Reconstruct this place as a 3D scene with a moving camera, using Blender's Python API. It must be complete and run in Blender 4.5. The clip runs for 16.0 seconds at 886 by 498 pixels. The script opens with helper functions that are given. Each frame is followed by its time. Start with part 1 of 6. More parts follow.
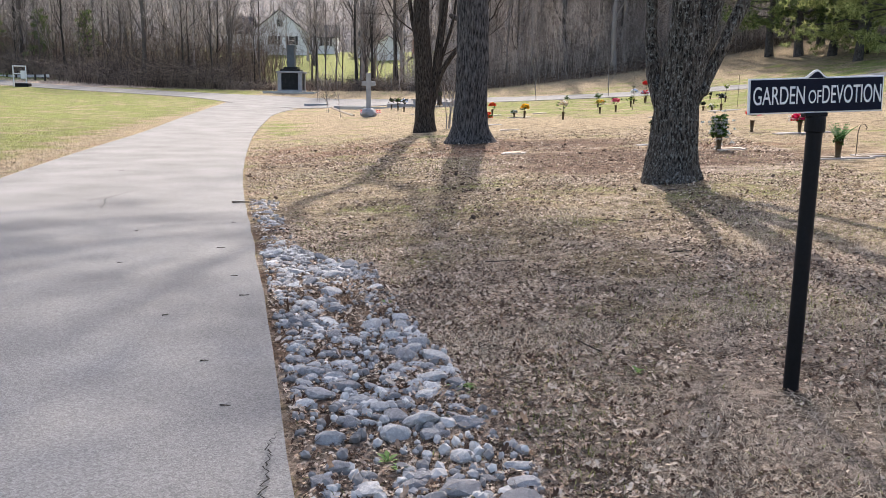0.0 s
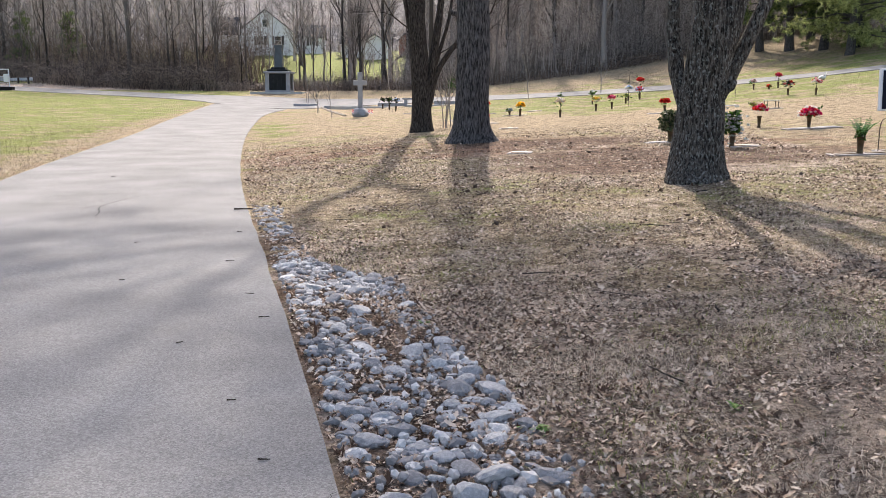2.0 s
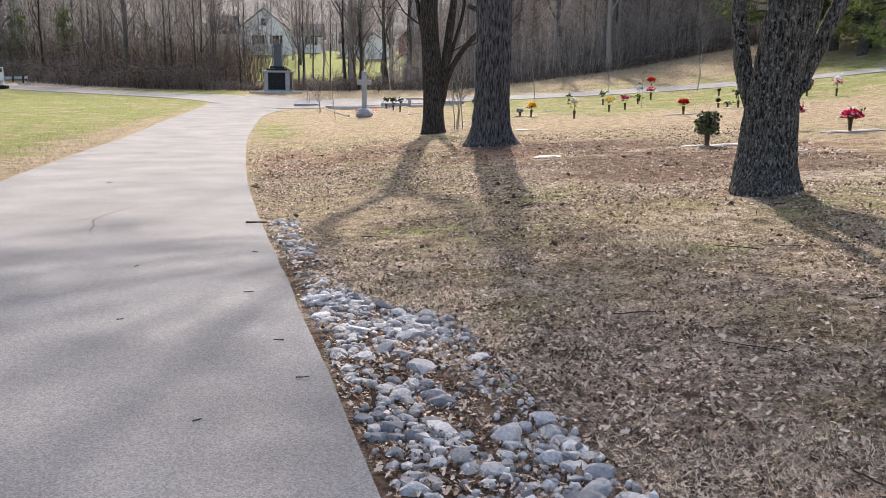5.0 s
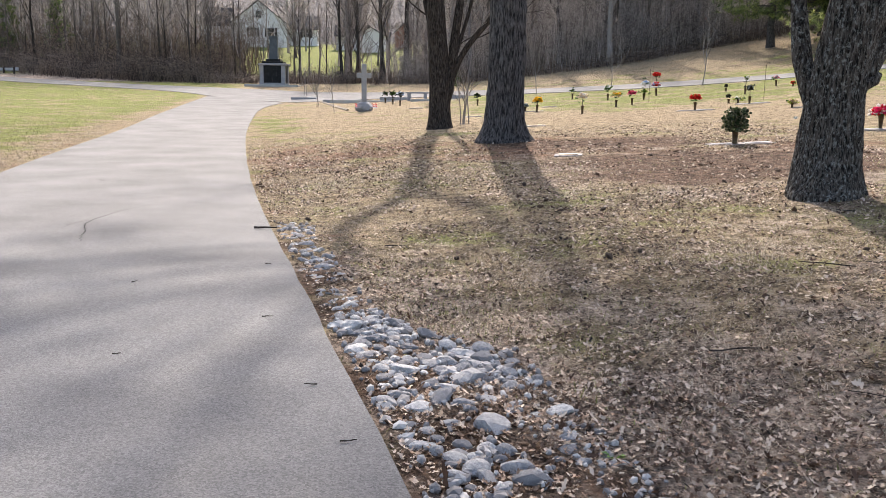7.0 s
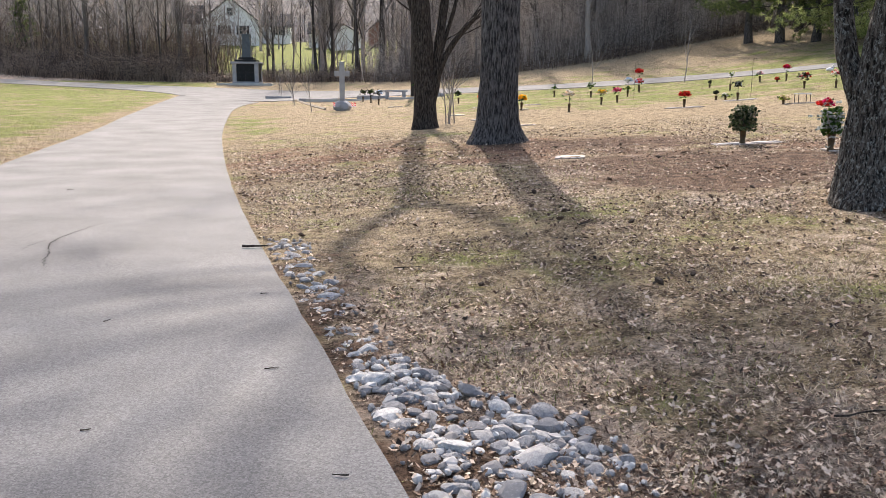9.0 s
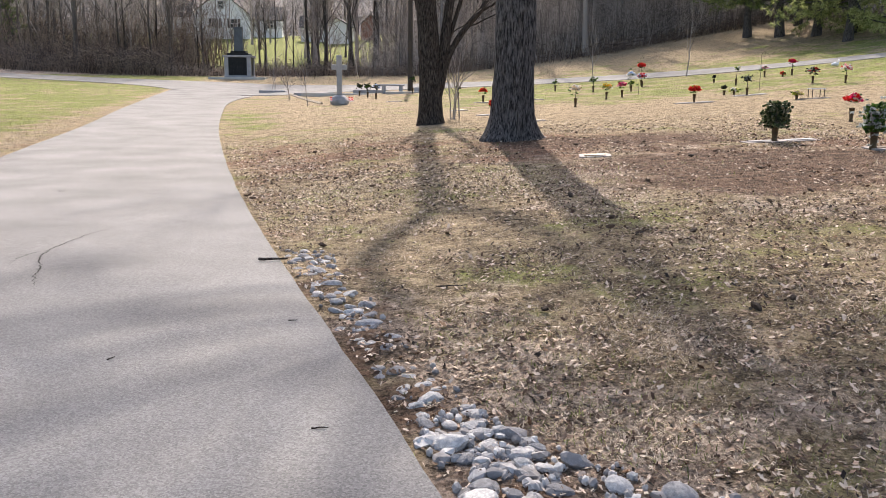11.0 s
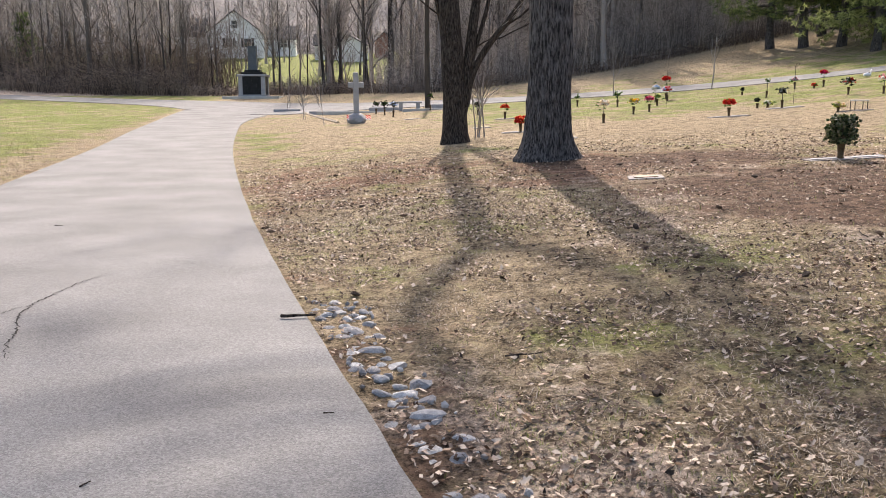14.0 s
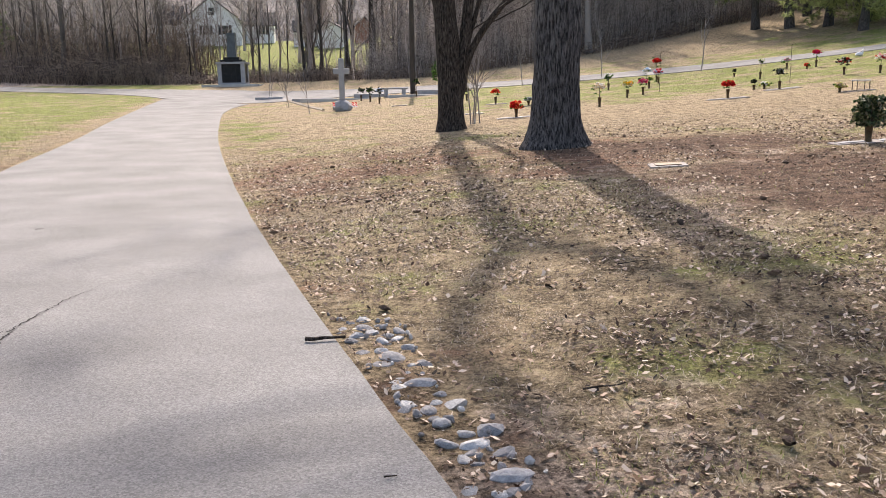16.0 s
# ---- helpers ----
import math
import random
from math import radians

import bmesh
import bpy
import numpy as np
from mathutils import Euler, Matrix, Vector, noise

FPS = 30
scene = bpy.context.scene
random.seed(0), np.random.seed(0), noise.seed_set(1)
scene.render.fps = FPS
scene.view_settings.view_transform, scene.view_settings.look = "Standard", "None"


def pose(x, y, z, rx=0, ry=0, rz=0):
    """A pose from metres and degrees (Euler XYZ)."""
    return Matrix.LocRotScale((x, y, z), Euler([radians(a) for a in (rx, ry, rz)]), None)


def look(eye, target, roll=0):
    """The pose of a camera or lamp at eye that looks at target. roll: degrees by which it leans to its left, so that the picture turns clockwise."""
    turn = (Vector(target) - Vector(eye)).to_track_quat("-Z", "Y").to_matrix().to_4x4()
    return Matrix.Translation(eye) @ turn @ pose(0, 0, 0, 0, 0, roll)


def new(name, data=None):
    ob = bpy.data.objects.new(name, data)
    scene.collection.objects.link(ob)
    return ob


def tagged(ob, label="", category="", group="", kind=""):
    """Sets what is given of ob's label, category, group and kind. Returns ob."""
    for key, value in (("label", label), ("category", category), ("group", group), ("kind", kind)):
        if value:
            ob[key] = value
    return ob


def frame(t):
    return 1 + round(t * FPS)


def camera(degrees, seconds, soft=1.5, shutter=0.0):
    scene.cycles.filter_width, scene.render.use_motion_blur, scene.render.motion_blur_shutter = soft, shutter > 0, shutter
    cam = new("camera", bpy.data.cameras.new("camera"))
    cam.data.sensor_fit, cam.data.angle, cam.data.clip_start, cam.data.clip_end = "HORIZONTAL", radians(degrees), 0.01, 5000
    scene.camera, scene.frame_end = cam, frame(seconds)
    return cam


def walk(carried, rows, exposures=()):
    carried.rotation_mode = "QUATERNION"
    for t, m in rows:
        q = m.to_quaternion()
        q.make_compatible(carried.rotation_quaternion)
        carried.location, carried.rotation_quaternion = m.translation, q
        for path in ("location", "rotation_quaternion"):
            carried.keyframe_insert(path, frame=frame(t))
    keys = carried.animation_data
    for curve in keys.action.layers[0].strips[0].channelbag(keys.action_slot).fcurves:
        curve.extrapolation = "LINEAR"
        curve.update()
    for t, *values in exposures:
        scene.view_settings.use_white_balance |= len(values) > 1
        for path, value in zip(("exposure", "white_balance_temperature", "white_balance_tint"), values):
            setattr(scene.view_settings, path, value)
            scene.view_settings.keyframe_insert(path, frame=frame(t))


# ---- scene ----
cam = camera(55.6, 16.0, 0.5)
METRES, EYE, TILT, LEAN, TURN = 7.4, 1.5, -5.5, 0.0, 0.0
ROWS = [
    (0.0, 0.0, 0.0, 0.0, 0.08, -4.59, -0.96),
    (0.5, -0.0102, 0.018, 0.0007, -0.21, -4.71, -0.7),
    (1.0, -0.0161, 0.0437, 0.0031, -0.42, -4.81, -0.39),
    (1.5, -0.0331, 0.0608, 0.0043, -0.56, -4.76, -0.27),
    (2.0, -0.0486, 0.0821, 0.0069, -0.8, -4.66, -0.23),
    (2.5, -0.0523, 0.111, 0.0103, -0.98, -4.45, -0.22),
    (3.0, -0.0623, 0.137, 0.0124, -1.01, -4.2, -0.21),
    (3.5, -0.0802, 0.1616, 0.0153, -0.94, -4.14, -0.3),
    (6.0, -0.1367, 0.3209, 0.0276, -1.2, -5.0, -0.52),
    (6.5, -0.1535, 0.3519, 0.03, -1.27, -5.02, -0.68),
    (7.0, -0.1624, 0.3821, 0.0328, -1.47, -5.02, -0.66),
    (7.5, -0.1715, 0.4183, 0.0369, -1.83, -5.02, -0.53),
    (8.0, -0.191, 0.4484, 0.041, -2.31, -5.13, -0.38),
    (8.5, -0.2006, 0.479, 0.0439, -2.82, -5.18, -0.24),
    (9.0, -0.2073, 0.5144, 0.0486, -3.25, -5.17, -0.15),
    (11.5, -0.265, 0.6714, 0.0619, -3.92, -5.61, -0.19),
    (12.0, -0.2673, 0.7067, 0.0662, -3.75, -5.64, 0.01),
    (12.5, -0.2775, 0.7336, 0.0675, -3.42, -5.41, 0.15),
    (13.0, -0.2866, 0.761, 0.0706, -3.15, -5.12, 0.25),
    (13.5, -0.2843, 0.7879, 0.0756, -3.0, -4.76, 0.38),
    (14.0, -0.2903, 0.8105, 0.0772, -2.98, -4.45, 0.49),
    (14.5, -0.3062, 0.8361, 0.0806, -3.14, -4.4, 0.61),
    (15.0, -0.313, 0.8639, 0.0826, -3.5, -4.62, 0.84),
    (15.5, -0.3211, 0.8936, 0.0859, -3.88, -4.96, 1.13),
    (16.0, -0.3387, 0.9218, 0.0889, -4.31, -5.43, 1.37),
]
walk(cam, [(t, pose(0, 0, EYE, TILT, LEAN, TURN) @ pose(METRES * x, METRES * y, METRES * z, 90 + pitch, roll, yaw)) for t, x, y, z, yaw, pitch, roll in ROWS], [(0.0, 1.15, 6750, 14), (7.0, 1.10, 6850, 14), (16.0, 1.06, 7000, 16)])

# ---------------------------------------------------------------- world, sun
SUN_EL, SUN_AZ = 40.0, 3.0          # degrees above the horizon, degrees from +y towards +x
sun_dir = Vector((math.sin(radians(SUN_AZ)) * math.cos(radians(SUN_EL)), math.cos(radians(SUN_AZ)) * math.cos(radians(SUN_EL)), math.sin(radians(SUN_EL))))
world = bpy.data.worlds.new("world")
scene.world = world
world.use_nodes = True
wn = world.node_tree
sky = wn.nodes.new("ShaderNodeTexSky")
sky.sky_type, sky.sun_disc = "NISHITA", False
sky.sun_elevation, sky.sun_rotation = radians(SUN_EL), radians(SUN_AZ)
sky.air_density, sky.dust_density, sky.ozone_density = 1.0, 3.0, 0.8
wn.links.new(sky.outputs[0], wn.nodes["Background"].inputs[0])
wn.nodes["Background"].inputs[1].default_value = 0.14
sun = new("sun", bpy.data.lights.new("sun", "SUN"))
sun.data.energy, sun.data.angle, sun.data.color = 3.0, radians(0.7), (1.0, 0.945, 0.875)
sun.matrix_world = look(sun_dir * 60, (0, 0, 0))

# ---------------------------------------------------------------- ground shape
EDGE_Y = [-40, 3.0, 4.4, 6.7, 9.0, 12.5, 17.5, 24.0, 33.0, 45.0, 70.0]
EDGE_X = [10.6, -0.56, -0.90, -1.48, -2.07, -3.0, -4.2, -5.6, -7.5, -9.5, -12.0]


def ramp(v, w=2.0):
    return 0.5 * (v + np.sqrt(v * v + w * w))


def beside(x, y):
    """Distance to the right of the drive's right edge."""
    return np.asarray(x, float) - np.interp(y, EDGE_Y, EDGE_X)


def H(x, y):
    """Height of the ground."""
    x, y = np.asarray(x, float), np.asarray(y, float)
    e = beside(x, y)
    z = 0.055 * (ramp(e - 0.9, 1.2) - ramp(e - 70, 10))
    z = z + 0.11 * np.clip((e - 0.8) / 2.5, 0, 1) * np.clip((36 - y) / 10, 0, 1)
    z = z + 0.0027 * (np.clip(e - 15, 0, 30) ** 2) * np.clip((y - 10) / 30, 0, 1)
    z = z + 0.010 * ramp(y - 20, 6) + 0.035 * ramp(y - 50, 8) - 0.03
    s = np.clip(x / 15.0, 0, 1)
    s = s * s * (3 - 2 * s)
    z = z + 0.06 * ramp(y - 63, 6) * s - 0.08 * s * ramp(y - 100, 10)
    z = z + 0.085 * ramp(y - 92, 8) - 0.09 * ramp(y - 150, 12)
    z = z + 0.08 * np.exp(-((x - 3.15) ** 2 + (y - 11.9) ** 2) / 1.5) + 0.05 * np.exp(-((x - 0.62) ** 2 + (y - 21.75) ** 2) / 1.5)
    return z


def hz(x, y):
    return float(H(x, y))


# ---------------------------------------------------------------- mesh tools
class Acc:
    """Gathers faces for one mesh."""

    def __init__(self):
        self.v, self.f, self.n = [], [], 0

    def add(self, verts, faces):
        verts = np.asarray(verts, float).reshape(-1, 3)
        self.v.append(verts)
        self.f.append(np.asarray(faces, int) + self.n)
        self.n += len(verts)

    def tube(self, path, radii, sides=6, cap=False):
        P, r = np.asarray(path, float), np.asarray(radii, float)
        T = np.gradient(P, axis=0)
        T /= np.linalg.norm(T, axis=1)[:, None] + 1e-9
        ref = np.array([1.0, 0, 0]) if abs(T[:, 0]).mean() < 0.8 else np.array([0, 1.0, 0])
        U = np.cross(T, ref)
        U /= np.linalg.norm(U, axis=1)[:, None] + 1e-9
        W = np.cross(T, U)
        a = np.arange(sides) * 2 * np.pi / sides
        V = P[:, None] + r[:, None, None] * (np.cos(a)[None, :, None] * U[:, None] + np.sin(a)[None, :, None] * W[:, None])
        k = len(P)
        i, j = np.meshgrid(np.arange(k - 1), np.arange(sides), indexing="ij")
        b = (j + 1) % sides
        self.add(V, np.stack([i * sides + j, i * sides + b, (i + 1) * sides + b, (i + 1) * sides + j], -1).reshape(-1, 4))
        if cap:
            for ring, flip in ((0, True), (k - 1, False)):
                q = V[ring]
                c = np.vstack([q, q.mean(0)])
                tri = [[m, (m + 1) % sides, sides] for m in range(sides)]
                self.add(c, [t[::-1] if not flip else t for t in tri])

    def blade(self, p0, p1, w):
        p0, p1 = np.asarray(p0, float), np.asarray(p1, float)
        s = np.cross(p1 - p0, (0.37, -0.81, 0.45))
        s *= w / (np.linalg.norm(s) + 1e-9)
        self.add([p0 - s, p0 + s, p1], [[0, 1, 2]])

    def box(self, x0, y0, z0, x1, y1, z1, bevel=0.0):
        bm = bmesh.new()
        bmesh.ops.create_cube(bm, size=1)
        for v in bm.verts:
            v.co = Vector((x0 + (v.co.x + 0.5) * (x1 - x0), y0 + (v.co.y + 0.5) * (y1 - y0), z0 + (v.co.z + 0.5) * (z1 - z0)))
        if bevel:
            bmesh.ops.bevel(bm, geom=bm.edges[:], offset=bevel, segments=2, affect="EDGES", profile=0.5)
        self.bm(bm)

    def bm(self, bm, m=None):
        bmesh.ops.triangulate(bm, faces=bm.faces[:])
        if m is not None:
            bm.transform(m)
        bm.verts.index_update()
        self.add([v.co for v in bm.verts], [[v.index for v in f.verts] for f in bm.faces])
        bm.free()

    def mesh(self, name, smooth=False):
        me = bpy.data.meshes.new(name)
        V = np.concatenate(self.v)
        loops = np.concatenate([f.ravel() for f in self.f])
        size = np.concatenate([np.full(len(f), f.shape[1]) for f in self.f])
        me.vertices.add(len(V))
        me.vertices.foreach_set("co", V.astype(np.float32).ravel())
        me.loops.add(len(loops))
        me.loops.foreach_set("vertex_index", loops.astype(np.int32))
        me.polygons.add(len(size))
        me.polygons.foreach_set("loop_start", np.r_[0, np.cumsum(size)[:-1]].astype(np.int32))
        me.polygons.foreach_set("use_smooth", np.full(len(size), smooth))
        me.update(calc_edges=True)
        me.validate()
        return me


def part(name, acc, material, parent=None, label="", smooth=False, m=None, kind=""):
    """One mesh object, under a thing or part when a parent is given."""
    me = acc if isinstance(acc, bpy.types.Mesh) else acc.mesh(name, smooth)
    if not me.materials:
        me.materials.append(material)
    ob = new(name, me)
    if m is not None:
        ob.matrix_basis = m
    if parent is not None:
        ob.parent = parent
    return tagged(ob, label, kind=kind)


def thing(name, m, label, category, group="", kind=""):
    ob = new(name)
    ob.empty_display_size = 0.1
    ob.matrix_basis = m
    return tagged(ob, label, category, group, kind)


# ---------------------------------------------------------------- materials
def mat(name, a, b, scale=4.0, fine=40.0, rough=0.85, bump=0.3, stretch=(1, 1, 1), island=0.0, obj=0.0, metal=0.0, c=None, spec=0.3, depth=0.01, thin=0.0):
    """Two or three tones mixed by coarse and fine noise, with fine relief."""
    m = bpy.data.materials.new(name)
    m.use_nodes = True
    nt = m.node_tree
    N, L = nt.nodes, nt.links
    bsdf = N["Principled BSDF"]
    co = N.new("ShaderNodeTexCoord")
    mp = N.new("ShaderNodeMapping")
    mp.inputs["Scale"].default_value = stretch
    L.new(co.outputs["Object"], mp.inputs["Vector"])
    n1, n2 = N.new("ShaderNodeTexNoise"), N.new("ShaderNodeTexNoise")
    for n, s, d in ((n1, scale, 5), (n2, fine, 4)):
        n.inputs["Scale"].default_value, n.inputs["Detail"].default_value = s, d
        L.new(mp.outputs[0], n.inputs["Vector"])
    mixn = N.new("ShaderNodeMath")
    mixn.operation = "MULTIPLY_ADD"
    mixn.inputs[1].default_value = 0.55
    L.new(n1.outputs[0], mixn.inputs[0])
    half = N.new("ShaderNodeMath")
    half.operation = "MULTIPLY"
    half.inputs[1].default_value = 0.45
    L.new(n2.outputs[0], half.inputs[0])
    L.new(half.outputs[0], mixn.inputs[2])
    fac = mixn.outputs[0]
    for amount, src, out in ((island, "ShaderNodeNewGeometry", "Random Per Island"), (obj, "ShaderNodeObjectInfo", "Random")):
        if amount:
            g = N.new(src)
            k = N.new("ShaderNodeMath")
            k.operation = "MULTIPLY_ADD"
            k.inputs[1].default_value = amount
            sub = N.new("ShaderNodeMath")
            sub.operation = "SUBTRACT"
            sub.inputs[1].default_value = 0.5
            L.new(g.outputs[out], sub.inputs[0])
            L.new(sub.outputs[0], k.inputs[0])
            L.new(fac, k.inputs[2])
            fac = k.outputs[0]
    cr = N.new("ShaderNodeValToRGB")
    cr.color_ramp.elements[0].position, cr.color_ramp.elements[1].position = 0.34, 0.66
    cr.color_ramp.elements[0].color, cr.color_ramp.elements[1].color = (*a, 1), (*b, 1)
    if c:
        e = cr.color_ramp.elements.new(0.78)
        e.color = (*c, 1)
    L.new(fac, cr.inputs[0])
    L.new(cr.outputs[0], bsdf.inputs["Base Color"])
    bsdf.inputs["Roughness"].default_value = rough
    bsdf.inputs["Metallic"].default_value = metal
    bsdf.inputs["Specular IOR Level"].default_value = spec
    if bump:
        bp = N.new("ShaderNodeBump")
        bp.inputs["Strength"].default_value, bp.inputs["Distance"].default_value = bump, depth
        L.new(n2.outputs[0], bp.inputs["Height"])
        L.new(bp.outputs[0], bsdf.inputs["Normal"])
    if thin:
        tr = N.new("ShaderNodeBsdfTranslucent")
        mx = N.new("ShaderNodeMixShader")
        mx.inputs[0].default_value = thin
        L.new(cr.outputs[0], tr.inputs[0])
        L.new(bsdf.outputs[0], mx.inputs[1])
        L.new(tr.outputs[0], mx.inputs[2])
        L.new(mx.outputs[0], N["Material Output"].inputs[0])
    return m




def bark_material(name, furrow, ridge, pale, lichen=0.0, width=30.0):
    """Furrowed bark: long dark clefts between grey ridges, with pale flakes and, if asked, spots of lichen."""
    m = bpy.data.materials.new(name)
    m.use_nodes = True
    nt = m.node_tree
    N, L = nt.nodes, nt.links
    bsdf = N["Principled BSDF"]
    co = N.new("ShaderNodeTexCoord")

    def tex(scale, stretch, detail=4, rough=0.6):
        mp = N.new("ShaderNodeMapping")
        mp.inputs["Scale"].default_value = stretch
        n = N.new("ShaderNodeTexNoise")
        n.inputs["Scale"].default_value, n.inputs["Detail"].default_value, n.inputs["Roughness"].default_value = scale, detail, rough
        L.new(co.outputs["Object"], mp.inputs[0])
        L.new(mp.outputs[0], n.inputs["Vector"])
        return n.outputs[0]

    def ramp_node(src, stops):
        r = N.new("ShaderNodeValToRGB")
        r.color_ramp.elements[0].position, r.color_ramp.elements[1].position = stops[0][0], stops[-1][0]
        r.color_ramp.elements[0].color, r.color_ramp.elements[1].color = (*stops[0][1], 1), (*stops[-1][1], 1)
        for p, c in stops[1:-1]:
            e = r.color_ramp.elements.new(p)
            e.color = (*c, 1)
        L.new(src, r.inputs[0])
        return r.outputs[0]

    cleft = tex(width, (1, 1, 0.16), 6, 0.62)
    col = ramp_node(cleft, [(0.40, furrow), (0.50, ridge), (0.66, pale)])
    if lichen:
        spots = ramp_node(tex(30, (1, 1, 0.7), 9, 0.8), [(0.52, (0, 0, 0)), (0.60, (lichen,) * 3)])
        mx = N.new("ShaderNodeMixRGB")
        L.new(spots, mx.inputs[0])
        L.new(col, mx.inputs[1])
        mx.inputs[2].default_value = (0.30, 0.31, 0.29, 1)
        col = mx.outputs[0]
    L.new(col, bsdf.inputs["Base Color"])
    bsdf.inputs["Roughness"].default_value, bsdf.inputs["Specular IOR Level"].default_value = 0.95, 0.1
    bp = N.new("ShaderNodeBump")
    bp.inputs["Strength"].default_value, bp.inputs["Distance"].default_value = 1.0, 0.035
    L.new(cleft, bp.inputs["Height"])
    L.new(bp.outputs[0], bsdf.inputs["Normal"])
    return m


M_bark = bark_material("bark_grey", (0.020, 0.018, 0.018), (0.080, 0.074, 0.073), (0.17, 0.16, 0.158), 0.12, 34)
M_barkC = bark_material("bark_lichen", (0.011, 0.009, 0.008), (0.060, 0.051, 0.044), (0.16, 0.142, 0.125), 0.85, 46)
M_barkA = bark_material("bark_dark", (0.012, 0.010, 0.009), (0.045, 0.036, 0.031), (0.10, 0.085, 0.072), 0.1, 40)
M_forest = mat("bark_forest", (0.026, 0.022, 0.020), (0.13, 0.112, 0.10), 0.6, 8, 0.95, 0.5, (2, 2, 0.5), obj=0.6)
M_twig = mat("twigs", (0.12, 0.105, 0.097), (0.48, 0.435, 0.405), 0.4, 3, 0.95, 0, island=0.8, thin=0.3)
M_brush = mat("brush", (0.055, 0.040, 0.033), (0.30, 0.23, 0.18), 0.15, 3, 0.95, 0, island=0.8)
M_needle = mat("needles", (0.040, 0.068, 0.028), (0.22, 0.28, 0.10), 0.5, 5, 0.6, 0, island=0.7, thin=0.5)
# Brighter copy of the pine needles: sunlight on the boughs is put into the colour.
M_needle_sunlit = mat("needles_sunlit", (0.17, 0.21, 0.065), (0.56, 0.60, 0.26), 0.5, 5, 0.6, 0, island=0.7, thin=0.5)
M_granite = mat("granite_light", (0.24, 0.24, 0.25), (0.38, 0.38, 0.39), 3, 60, 0.6, 0.1)
M_blackgr = mat("granite_black", (0.008, 0.009, 0.011), (0.022, 0.024, 0.028), 3, 60, 0.3, 0, spec=0.12)
M_concrete = mat("concrete", (0.40, 0.38, 0.35), (0.58, 0.56, 0.52), 2, 40, 0.9, 0.2)
M_slab = mat("marker_granite", (0.24, 0.215, 0.20), (0.40, 0.37, 0.345), 3, 50, 0.85, 0.2)
M_bronze = mat("bronze", (0.05, 0.035, 0.02), (0.12, 0.085, 0.05), 8, 60, 0.45, 0.2, metal=0.7)
M_stone = mat("limestone", (0.25, 0.245, 0.25), (0.50, 0.495, 0.49), 9, 45, 0.9, 0.9, obj=0.45, c=(0.72, 0.70, 0.67), depth=0.008)
M_pebble = mat("pebbles", (0.23, 0.218, 0.212), (0.48, 0.465, 0.45), 6, 45, 0.9, 0.6, island=0.6, c=(0.62, 0.60, 0.57), depth=0.006)
M_leaf = mat("dead_leaves", (0.080, 0.046, 0.030), (0.50, 0.355, 0.255), 3, 60, 0.75, 0, island=0.95, c=(0.72, 0.60, 0.48), thin=0.2)
M_grass = mat("dormant_grass", (0.17, 0.128, 0.095), (0.76, 0.65, 0.51), 1.3, 30, 0.8, 0, island=0.9, thin=0.3)
M_green = mat("green_grass", (0.11, 0.125, 0.035), (0.42, 0.43, 0.16), 1.0, 30, 0.75, 0, island=0.6, thin=0.3)
M_metal_black = mat("black_paint", (0.004, 0.0045, 0.006), (0.008, 0.009, 0.012), 5, 50, 0.5, 0.05, spec=0.16)
M_navy = mat("navy_paint", (0.004, 0.006, 0.016), (0.007, 0.010, 0.024), 5, 50, 0.5, 0.03, spec=0.12)
M_white = mat("white_paint", (0.72, 0.72, 0.72), (0.82, 0.82, 0.82), 3, 40, 0.5, 0.05)
M_siding = mat("white_siding", (0.86, 0.86, 0.87), (0.93, 0.93, 0.93), 0.4, 5, 0.6, 0.1, (0.3, 0.3, 6))
M_roof = mat("dark_shingles", (0.03, 0.031, 0.035), (0.075, 0.075, 0.08), 1, 12, 0.9, 0.3)
M_glass = mat("window_dark", (0.012, 0.015, 0.02), (0.02, 0.024, 0.03), 1, 5, 0.08, 0, spec=0.6)
M_shutter = mat("black_shutter", (0.012, 0.012, 0.016), (0.02, 0.02, 0.025), 1, 8, 0.5, 0.1)
M_galv = mat("galvanised", (0.42, 0.45, 0.48), (0.60, 0.63, 0.66), 2, 30, 0.45, 0.1, metal=0.6)
M_pole = mat("pole_wood", (0.03, 0.025, 0.022), (0.08, 0.065, 0.055), 2, 20, 0.9, 0.4, (4, 4, 0.4))
M_tan = mat("old_wood", (0.32, 0.26, 0.19), (0.50, 0.43, 0.33), 2, 20, 0.85, 0.3, (1, 1, 3))
M_chip = mat("bark_chips", (0.022, 0.016, 0.012), (0.12, 0.085, 0.062), 4, 40, 0.9, 0, island=0.7)
M_cone = mat("pine_cone", (0.04, 0.027, 0.019), (0.15, 0.10, 0.07), 20, 60, 0.9, 0.4, obj=0.4)
M_crack = mat("crack", (0.015, 0.014, 0.013), (0.03, 0.028, 0.026), 20, 60, 0.95, 0)
